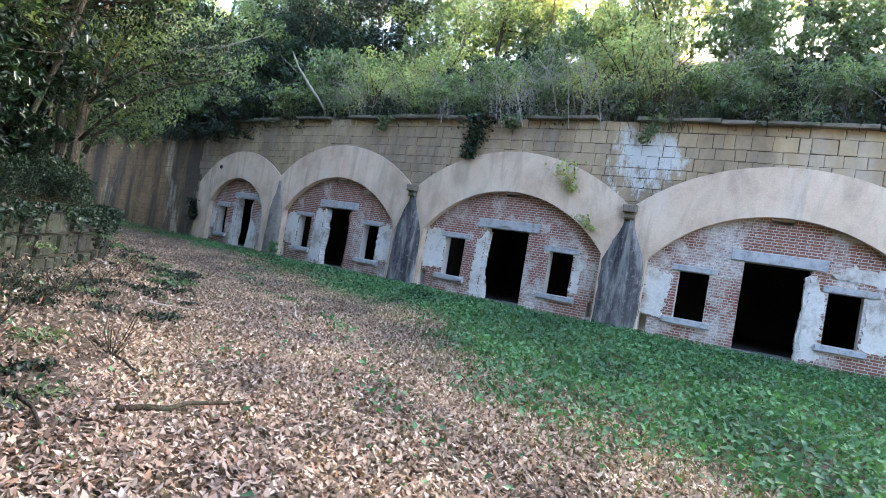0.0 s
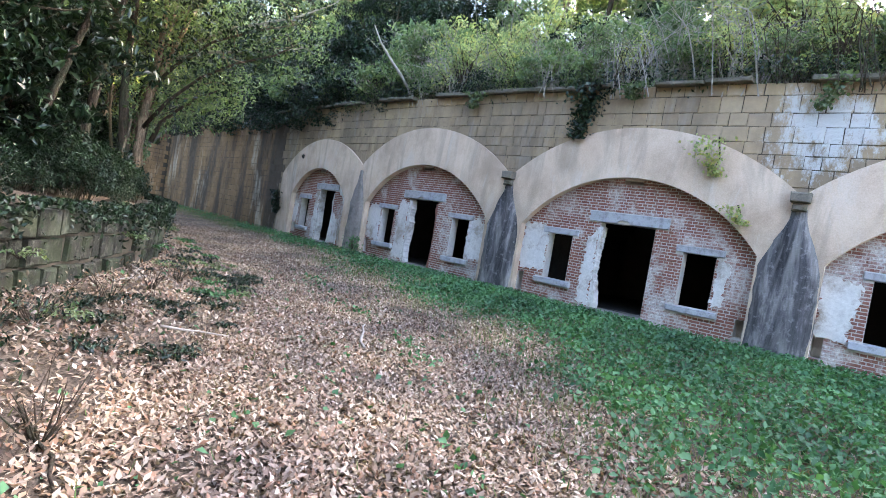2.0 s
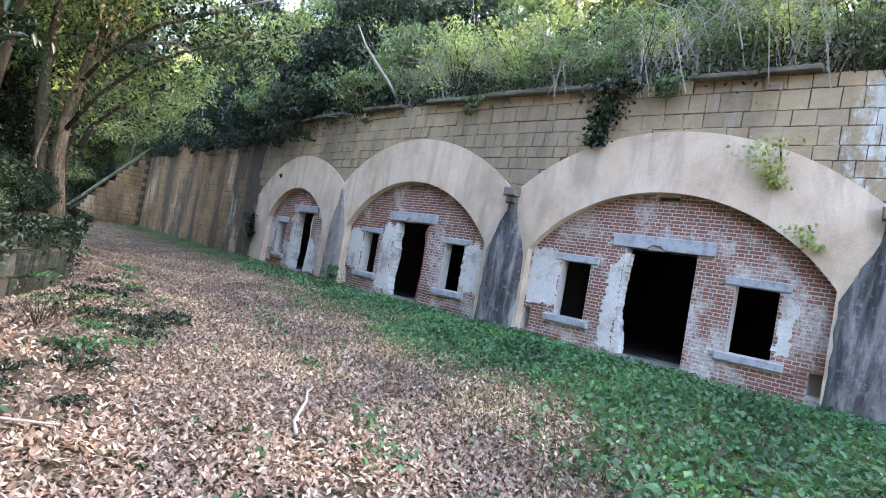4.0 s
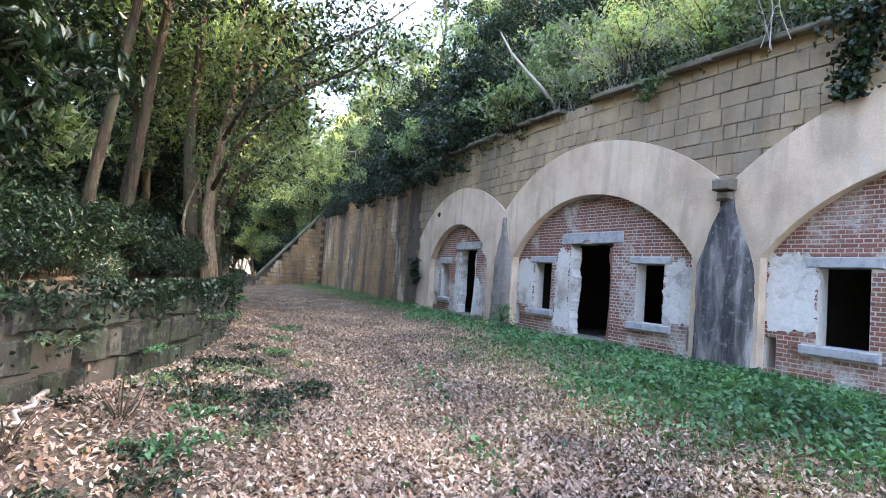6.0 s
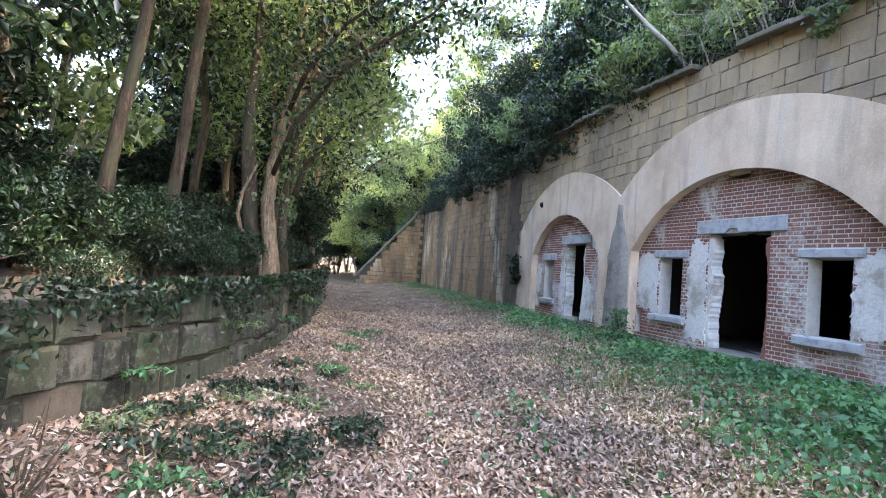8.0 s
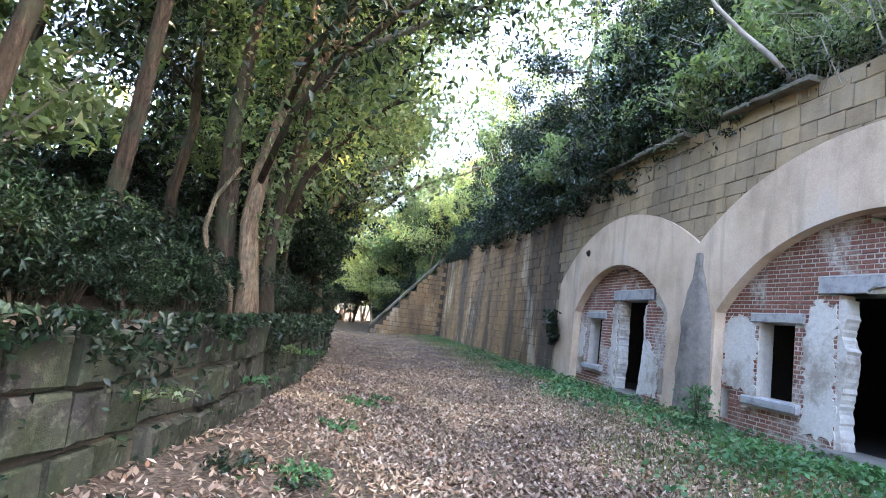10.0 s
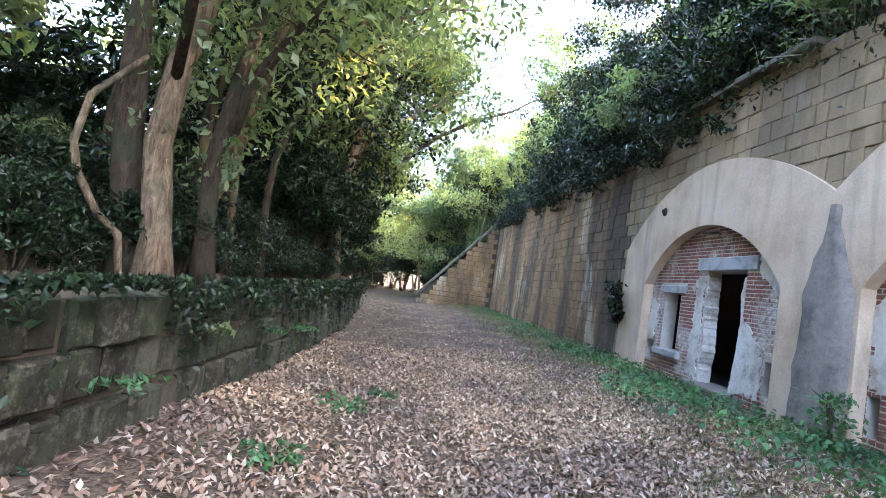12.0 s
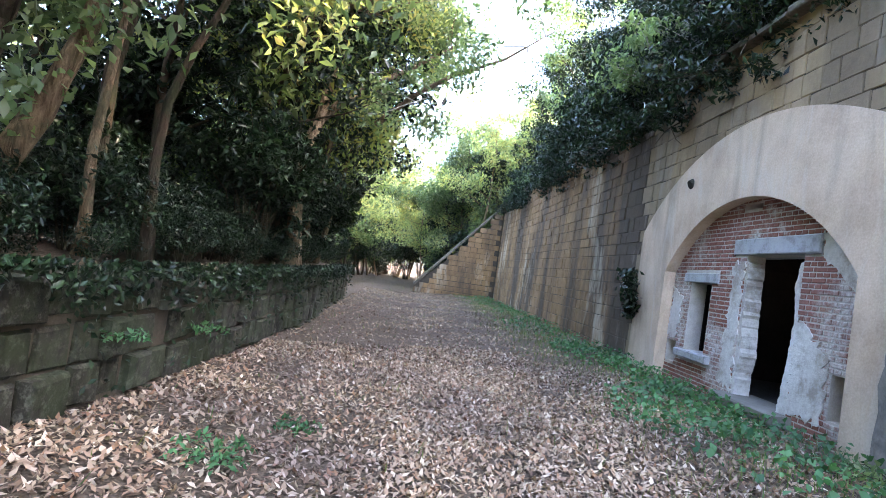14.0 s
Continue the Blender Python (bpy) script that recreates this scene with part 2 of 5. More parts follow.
def fp(s, z, d=0.0):
    """A point on the front: s along it, z up, d out of it towards the path."""
    a = radians(heading(s))
    return Vector((float(np.interp(s, LINE_S, LINE_X)) + d * math.sin(a), float(np.interp(s, LINE_S, LINE_Y)) - d * math.cos(a), z))


def fpose(s, z, d=0.0):
    """The pose whose x runs along the front, y into it, z up."""
    return Matrix.Translation(fp(s, z, d)) @ pose(0, 0, 0, 0, 0, heading(s))


_ls, _lx, _ly = LINE_S[::8], LINE_X[::8], LINE_Y[::8]
_la = np.radians(np.interp(_ls, HEAD_S, HEAD_A))


def sd(x, y):
    """Distance along the front and out of it, for arrays of places."""
    x, y = np.atleast_1d(np.asarray(x, float)), np.atleast_1d(np.asarray(y, float))
    k = np.argmin((x[:, None] - _lx) ** 2 + (y[:, None] - _ly) ** 2, axis=1)
    dx, dy = x - _lx[k], y - _ly[k]
    return _ls[k] + dx * np.cos(_la[k]) + dy * np.sin(_la[k]), dx * np.sin(_la[k]) - dy * np.cos(_la[k])


def smooth(v):
    v = np.clip(v, 0, 1)
    return v * v * (3 - 2 * v)


LOW_WALL = [(-3.9, 0.5), (-4.6, 3.0), (-5.2, 5.5), (-5.7, 7.6), (-6.2, 9.3), (-6.7, 10.5), (-7.4, 11.8), (-8.2, 12.9), (-9.3, 14.1), (-10.4, 15.2), (-11.4, 16.3), (-12.4, 17.3), (-14.2, 19.0), (-16.2, 20.9), (-19.5, 23.5), (-23.0, 26.5)]
_lw = np.array(LOW_WALL)
_lt = np.concatenate([[0], np.cumsum(np.hypot(*np.diff(_lw, axis=0).T))])
LOW_T = np.arange(0, _lt[-1], 0.1)
LOW_X, LOW_Y = np.interp(LOW_T, _lt, _lw[:, 0]), np.interp(LOW_T, _lt, _lw[:, 1])
_k = np.ones(13) / 13
LOW_X[6:-6], LOW_Y[6:-6] = np.convolve(LOW_X, _k, "valid"), np.convolve(LOW_Y, _k, "valid")
LOW_TOP = 0.73


def low(t):
    """A place on the low wall's foot, and the heading of the wall there."""
    e = 0.3
    x0, x1 = np.interp((t - e, t + e), LOW_T, LOW_X)
    y0, y1 = np.interp((t - e, t + e), LOW_T, LOW_Y)
    return float(np.interp(t, LOW_T, LOW_X)), float(np.interp(t, LOW_T, LOW_Y)), math.atan2(y1 - y0, x1 - x0)


def low_side(x, y):
    """Distance from the low wall, positive on the path's side, for arrays."""
    x, y = np.atleast_1d(np.asarray(x, float)), np.atleast_1d(np.asarray(y, float))
    k = np.argmin((x[:, None] - LOW_X[::3]) ** 2 + (y[:, None] - LOW_Y[::3]) ** 2, axis=1) * 3
    k1 = np.minimum(k + 3, len(LOW_X) - 1)
    k0 = np.maximum(k1 - 6, 0)
    tx, ty = LOW_X[k1] - LOW_X[k0], LOW_Y[k1] - LOW_Y[k0]
    n = np.hypot(tx, ty)
    return ((x - LOW_X[k]) * ty - (y - LOW_Y[k]) * tx) / n


def ground_z(x, y):
    s, d = sd(x, y)
    z = np.where(d < 0, -0.22, -0.16 - 0.36 * smooth((d - 0.6) / 6.5))
    q = low_side(x, y)
    x, y = np.atleast_1d(x), np.atleast_1d(y)
    # the verge of litter heaped against the low wall
    z = z + np.interp(y, (-2, 2, 5, 13, 16, 30), (0.0, 0.1, 0.36, 0.36, 0.24, 0.16)) * (1 - smooth((q - 0.05) / 2.3)) * (q > -0.6)
    z = z + 0.025 * np.sin(1.7 * x + 0.6 * y) * np.sin(1.3 * y - 0.4 * x) + 0.012 * np.sin(5.1 * x) * np.sin(4.3 * y)
    return z


def gz(x, y):
    return float(ground_z(x, y)[0])


# ---- mesh helpers ----


def mesh_of(name, verts, faces, material, flat=True):
    me = bpy.data.meshes.new(name)
    me.from_pydata([tuple(v) for v in verts], [], faces)
    me.materials.append(material)
    if not flat:
        me.polygons.foreach_set("use_smooth", [True] * len(me.polygons))
    me.update()
    return me


def piece(name, verts, faces, material, parent=None, label="", flat=True):
    ob = new(name, mesh_of(name, verts, faces, material, flat))
    ob.parent = parent
    if label:
        ob["label"] = label
    return ob


def part(name, bm, material, parent, label=""):
    me = bpy.data.meshes.new(name)
    bm.to_mesh(me)
    bm.free()
    me.materials.append(material)
    ob = new(name, me)
    ob.parent = parent
    if label:
        ob["label"] = label
    return ob


def block(w, h, t, bevel=0.012, seed=0, rough=0.0):
    """A block w long (x), t deep (y, from 0 inwards), h high (z), with worn front edges."""
    r = random.Random(seed)
    v, e = [], bevel
    for y, k in ((0.0, e), (e, 0.0), (t, 0.0)):
        for x, z in ((-w / 2 + k, -h / 2 + k), (w / 2 - k, -h / 2 + k), (w / 2 - k, h / 2 - k), (-w / 2 + k, h / 2 - k)):
            v.append((x + r.uniform(-rough, rough), y + r.uniform(-rough, rough) * 0.6, z + r.uniform(-rough, rough)))
    f = [(0, 1, 2, 3)]
    for a in (0, 4):
        for i in range(4):
            j = (i + 1) % 4
            f.append((a + i, a + 4 + i, a + 4 + j, a + j))
    return v, f


def notched(w, h, t, at, r):
    """A lintel with a half-round notch broken out of its lower edge."""
    n, low_r = 10, 0.5 * r
    arch = [(at - r * math.cos(math.pi * i / n), -h / 2 + low_r * math.sin(math.pi * i / n) * (1 + 0.15 * math.sin(i * 2.1))) for i in range(n + 1)]
    xs = [-w / 2] + [p[0] for p in arch] + [w / 2]
    zs = [-h / 2] + [p[1] for p in arch] + [-h / 2]
    e, m, v, f = 0.014, len(xs), [], []
    for y, k in ((0.0, e), (e, 0.0), (t, 0.0)):
        v += [(min(max(x, -w / 2 + k), w / 2 - k), y, z + k) for x, z in zip(xs, zs)]
        v += [(min(max(x, -w / 2 + k), w / 2 - k), y, h / 2 - k) for x in xs]
    for i in range(m - 1):
        f.append((i, i + 1, m + i + 1, m + i))
        for q in (0, 2 * m):
            f += [(q + i, q + 2 * m + i, q + 2 * m + i + 1, q + i + 1), (q + m + i + 1, q + 3 * m + i + 1, q + 3 * m + i, q + m + i)]
    for q in (0, 2 * m):
        f += [(q, q + m, q + 3 * m, q + 2 * m), (q + m - 1, q + 3 * m - 1, q + 4 * m - 1, q + 2 * m - 1)]
    return v, f


def put(verts, m):
    return [m @ Vector(v) for v in verts]


def tube(points, radii, sides=7, wob=0.0, seed=0):
    r = random.Random(seed)
    v, f = [], []
    pts = [Vector(p) for p in points]
    for i, p in enumerate(pts):
        t = (pts[min(i + 1, len(pts) - 1)] - pts[max(i - 1, 0)]).normalized()
        a = t.cross(Vector((0.31, 0.95, 0.05))).normalized()
        b = t.cross(a)
        for k in range(sides):
            g = 2 * math.pi * k / sides
            rr = radii[i] * (1 + r.uniform(-wob, wob))
            v.append(p + a * math.cos(g) * rr + b * math.sin(g) * rr)
    for i in range(len(pts) - 1):
        for k in range(sides):
            j = (k + 1) % sides
            f.append((i * sides + k, i * sides + j, (i + 1) * sides + j, (i + 1) * sides + k))
    f.append(tuple(range(sides - 1, -1, -1)))
    f.append(tuple(range((len(pts) - 1) * sides, len(pts) * sides)))
    return v, f


def join(shapes):
    v, f = [], []
    for a, b in shapes:
        n = len(v)
        v += a
        f += [tuple(i + n for i in q) for q in b]
    return v, f


def leaves(centres, size, up=0.4, slim=0.42, curl=0.15, seed=0, spread=0.35):
    """Folded leaves at the given places, as vertex and triangle arrays."""
    g = np.random.default_rng(seed)
    n = len(centres)
    d = g.normal(size=(n, 3))
    d[:, 2] -= 0.25
    d /= np.linalg.norm(d, axis=1)[:, None]
    w = g.normal(size=(n, 3))
    w[:, 2] += up * 3
    w -= d * (w * d).sum(1)[:, None]
    w /= np.linalg.norm(w, axis=1)[:, None] + 1e-9
    side = np.cross(d, w)
    L = size * (1 + spread * g.uniform(-1, 1, (n, 1)))
    base, tip = centres - d * L / 2, centres + d * L / 2
    lift = w * L * curl
    a, b = centres + side * L * slim * 0.5 + lift, centres - side * L * slim * 0.5 + lift
    v = np.stack([base, a, tip, b], 1).reshape(-1, 3)
    i = np.arange(n)[:, None] * 4
    f = np.concatenate([i + [0, 1, 2], i + [0, 2, 3]], 1).reshape(-1, 3)
    return v, f


def array_mesh(name, v, f, material):
    me = bpy.data.meshes.new(name)
    me.vertices.add(len(v))
    me.vertices.foreach_set("co", np.asarray(v, np.float32).ravel())
    me.loops.add(len(f) * 3)
    me.loops.foreach_set("vertex_index", np.asarray(f, np.int32).ravel())
    me.polygons.add(len(f))
    me.polygons.foreach_set("loop_start", np.arange(len(f), dtype=np.int32) * 3)
    me.materials.append(material)
    me.update(calc_edges=True)
    me.validate()
    return me


def array_piece(name, v, f, material, parent=None, label=""):
    ob = new(name, array_mesh(name, v, f, material))
    ob.parent = parent
    if label:
        ob["label"] = label
    return ob


# ---- ground ----
def build_ground():
    ax = np.concatenate([[-600, -300, -150, -90], np.arange(-60, 20, 0.35), [24, 30, 45, 90, 200, 600]])
    ay = np.concatenate([[-600, -200, -80, -40, -20], np.arange(-10, 62, 0.35), [70, 90, 150, 300, 600]])
    X, Y = np.meshgrid(ax, ay)
    Z = ground_z(X.ravel(), Y.ravel())
    v = np.stack([X.ravel(), Y.ravel(), Z], 1)
    nx, ny = len(ax), len(ay)
    i, j = np.meshgrid(np.arange(nx - 1), np.arange(ny - 1))
    a = (j * nx + i).ravel()
    f = np.concatenate([np.stack([a, a + 1, a + nx + 1], 1), np.stack([a, a + nx + 1, a + nx], 1)])
    ob = array_piece("ground", v, f, GROUND)
    tagged(ob, "brown earth track under fallen leaves beside the old battery", "ground", kind="structure")
    return ob


ground = build_ground()

# ---- the front ----
BAYS = [  # middle, ends, arch: middle, half span, springing, crown; band: crown, its middle; door and windows
    dict(s=6.85, a=3.43, b=10.3, c=0.0, half=2.85, zs=1.77, zc=3.17, zo=4.34, oc=0.0, both=True),
    dict(s=0.0, a=-3.47, b=3.43, c=0.0, half=2.85, zs=1.77, zc=3.17, zo=4.34, oc=0.0, both=True),
    dict(s=-6.95, a=-10.35, b=-3.47, c=0.0, half=2.85, zs=1.77, zc=3.17, zo=4.34, oc=0.0, both=True),
    dict(s=-12.95, a=-17.05, b=-10.35, c=-0.55, half=2.3, zs=1.74, zc=2.86, zo=4.02, oc=-0.45, both=False),
]


def arc(u, half, low_z, high_z):
    r = (half * half + (high_z - low_z) ** 2) / (2 * (high_z - low_z))
    return high_z - r + math.sqrt(max(r * r - u * u, 0.0))


def inner(b, s):
    """Height of the arch's soffit, or None on the piers."""
    u = s - b["s"] - b["c"]
    return arc(u, b["half"], b["zs"], b["zc"]) if abs(u) <= b["half"] + 1e-6 else None


def outer(b, s):
    return arc(s - b["s"] - b["oc"], 3.45, 3.02 if b["both"] else 2.72, b["zo"])


def outer_at(s):
    for b in BAYS:
        if b["a"] - 0.01 <= s <= b["b"] + 0.01:
            return outer(b, s)
    return -0.5


BAND_D, BRICK_D = 0.06, -0.15

# backing of the ashlar, and the whole wall's core
def build_front():
    v, f = [], []
    ss = list(np.arange(CORNER_S, 18.01, 0.25))
    for s in ss:
        z0 = max(outer_at(s) - 0.2, -0.5)
        v += [fp(s, z0, -0.014), fp(s, WALL_TOP, -0.014), fp(s, WALL_TOP, -0.9)]
    for i in range(len(ss) - 1):
        a = i * 3
        f += [(a, a + 3, a + 4, a + 1), (a + 1, a + 4, a + 5, a + 2)]
    return tagged(piece("wall_1", v, f, MORTAR), "sandstone ashlar battery front with plastered arches and rain streaks", "wall", kind="structure")


front = build_front()


def build_band(b):
    """The plastered arch with its half piers: face, soffit and edges."""
    u0 = b["s"] + b["c"]
    ss = sorted(set([round(x, 3) for x in np.linspace(b["a"], b["b"], 60)] + [u0 - b["half"], u0 + b["half"]] + [round(u0 + b["half"] * math.sin(k), 3) for k in np.linspace(-1.57, 1.57, 40)]))
    v, f = [], []

    def quad(p, q, r, t):
        n = len(v)
        v.extend([p, q, r, t])
        f.append((n, n + 1, n + 2, n + 3))

    for s0, s1 in zip(ss[:-1], ss[1:]):
        m = (s0 + s1) / 2
        arch = inner(b, m) is not None
        lo = [(inner(b, s) if arch else None) for s in (s0, s1)]
        lo = [(-0.6 if not arch else (x if x is not None else b["zs"])) for x in lo]
        hi = [outer(b, s) for s in (s0, s1)]
        quad(fp(s0, lo[0], BAND_D), fp(s1, lo[1], BAND_D), fp(s1, hi[1], BAND_D), fp(s0, hi[0], BAND_D))
        quad(fp(s0, hi[0], BAND_D), fp(s1, hi[1], BAND_D), fp(s1, hi[1], -0.06), fp(s0, hi[0], -0.06))
        if arch:
            quad(fp(s1, lo[1], BAND_D), fp(s0, lo[0], BAND_D), fp(s0, lo[0], -0.6), fp(s1, lo[1], -0.6))
    for sg in (-1, 1):
        s = u0 + sg * b["half"]
        quad(fp(s, -0.6, BAND_D), fp(s, b["zs"], BAND_D), fp(s, b["zs"], -0.6), fp(s, -0.6, -0.6))
    if not b["both"]:
        s = b["a"]
        quad(fp(s, -0.6, BAND_D), fp(s, outer(b, s), BAND_D), fp(s, outer(b, s), -0.06), fp(s, -0.6, -0.06))
    return piece("arch_band", v, f, PLASTER, front, "tan plaster arch band")


for b in BAYS:
    build_band(b)


def build_buttress(s, w0=0.95, w1=0.42, top=2.55, material=None):
    """A dark tapering pier front with a rounded face."""
    v, f = [], []
    n = 9
    rows = 14
    r = random.Random(int(s * 10))
    for i in range(rows + 1):
        k = i / rows
        z = -0.55 + k * (top + 0.55)
        w = w0 + (w1 - w0) * smooth(np.array((k - 0.6) / 0.4)).item()
        d = 0.20 - 0.12 * k
        for j in range(n + 1):
            q = -1 + 2 * j / n
            edge = 1 - abs(q) ** 6
            v.append(fp(s + q * w / 2 + r.uniform(-0.03, 0.03), z, BAND_D - 0.02 + d * edge + r.uniform(-0.008, 0.008)))
    for i in range(rows):
        for j in range(n):
            a = i * (n + 1) + j
            f.append((a, a + 1, a + n + 2, a + n + 1))
    ob = piece("buttress", v, f, material or PIER, front, "black-streaked grey concrete buttress", flat=False)
    return ob


for s in (3.43, -3.47, -10.3, 10.3):
    build_buttress(s, *((1.12, 0.26, 2.8) if s > -10 else (0.9, 0.14, 2.85, PALEPIER)))


def build_spout(s, z):
    v1, f1 = block(0.34, 0.2, 0.3, 0.03, 3, 0.012)
    v2, f2 = block(0.24, 0.14, 0.26, 0.03, 4, 0.012)
    v, f = join([(put(v1, fpose(s, z, 0.28)), f1), (put(v2, fpose(s, z - 0.19, 0.2)), f2)])
    return piece("drain_spout", v, f, COPING, front, "weathered stone drain spout")


for s in (3.43, -3.47):
    build_spout(s, 3.0)


def build_coping():
    k, s = 0, CORNER_S
    while s < 17:
        w = 0.9 + 0.25 * ((k * 37) % 7) / 7
        if s > -11 and (k * 53) % 10 < 2:
            s += w
            k += 1
            continue
        v, f = block(w - 0.02, 0.10, 0.75, 0.02, k, 0.014)
        ob = new("coping_stone", mesh_of("coping_stone", v, f, COPING))
        ob.parent = front
        ob.matrix_world = fpose(s + w / 2, WALL_TOP + 0.03 + 0.015 * math.sin(k * 2.3), 0.2) @ pose(0, 0, 0, 0.5 * math.sin(k), 0, 0)
        s += w
        k += 1


def build_ashlar():
    """Squared stones above the arches; the ones nearest the track are pieces, the streaked flank is one mesh."""
    sizes = [0.24, 0.3, 0.36, 0.44, 0.52]
    shared = {}
    far = []
    rows = [-0.35]
    while rows[-1] < WALL_TOP - 0.2:
        rows.append(rows[-1] + (0.25, 0.32, 0.28, 0.36, 0.27)[len(rows) % 5])
    n = 0
    for ri, z in enumerate(rows):
        h = (rows[ri + 1] if ri + 1 < len(rows) else WALL_TOP) - z
        if z + h > WALL_TOP:
            h = WALL_TOP - z
        if h < 0.08:
            continue
        s = CORNER_S + 0.1 + (0.2 if ri % 2 else 0)
        rr = random.Random(ri)
        while s < 16:
            w = rr.choice(sizes)
            m = s + w / 2
            if z + h > min(outer_at(s + 0.02), outer_at(s + w - 0.02)) - 0.05:
                d = rr.choice((0, 0, 0, 0.006, 0.012, 0, 0, 0.004, 0.02, -0.006)) + rr.uniform(-0.004, 0.004)
                near = -17 < m < 8.5
                if near and n < 300:
                    key = (w, round(h, 2), rr.randrange(3))
                    if key not in shared:
                        shared[key] = mesh_of("stone", *block(w - 0.012, h - 0.012, 0.25, 0.008, key[2] + 5, 0.009), ASHLAR)
                    ob = new("stone", shared[key])
                    ob.parent = front
                    ob.matrix_world = fpose(m, z + h / 2, d)
                    n += 1
                else:
                    v, f = block(w - 0.013, h - 0.013, 0.2, 0.009, n + int(s * 9), 0.009)
                    far.append((put(v, fpose(m, z + h / 2, d)), f, m > -17.3))
            s += w
    for flag, name, label in ((False, "flank_stones", "brown rain-streaked ashlar flank"), (True, "upper_stones", "sandstone courses")):
        v, f = join([(a, c) for a, c, g in far if g == flag])
        if v:
            ob = piece(name, v, f, ASHLAR if flag else WINGSTONE, front, label)
            ob["kind"] = "stuff"


# ---- brick infill of each bay ----
def cells(us, zs, holes):
    for u0, u1 in zip(us[:-1], us[1:]):
        for z0, z1 in zip(zs[:-1], zs[1:]):
            m, k = (u0 + u1) / 2, (z0 + z1) / 2
            if not any(a < m < b and c < k < d for a, b, c, d in holes):
                yield u0, u1, z0, z1


COURSE, STRETCH, HEADER, JOINT = 0.0685, 0.235, 0.1175, 0.016


def openings(b):
    """Openings as (from, to, foot, head); stones as (name, from, to, foot, head)."""
    if b["both"]:
        holes = [(-0.68, 0.68, -0.03, 2.08), (-2.07, -1.38, 0.46, 1.64), (1.38, 2.07, 0.46, 1.64)]
        stones = [("lintel", -0.98, 0.98, 2.08, 2.335), ("lintel", -2.24, -1.21, 1.64, 1.79), ("lintel", 1.21, 2.24, 1.64, 1.79),
                  ("sill", -2.28, -1.22, 0.32, 0.46), ("sill", 1.22, 2.28, 0.32, 0.46)]
        niches = [(-2.84, -2.66, 0.0, 0.5), (2.64, 2.84, 0.05, 0.42), (-0.26, 0.2, 3.03, 3.12)]
        if b["s"] > 5:
            holes[2] = (1.06, 1.72, 0.46, 1.64)
            stones[2], stones[4] = ("lintel", 0.94, 2.0, 1.64, 1.79), ("sill", 0.94, 1.9, 0.32, 0.46)
    else:
        holes = [(-0.62, 0.62, -0.03, 2.03), (-2.2, -1.52, 0.40, 1.58)]
        stones = [("lintel", -0.93, 0.93, 2.03, 2.27), ("lintel", -2.42, -1.3, 1.58, 1.74), ("sill", -2.36, -1.28, 0.27, 0.40)]
        niches = [(-2.84, -2.5, 0.12, 0.5), (1.3, 1.72, 0.1, 0.62), (-0.85, -0.4, 2.72, 2.8)]
    return holes, stones, niches


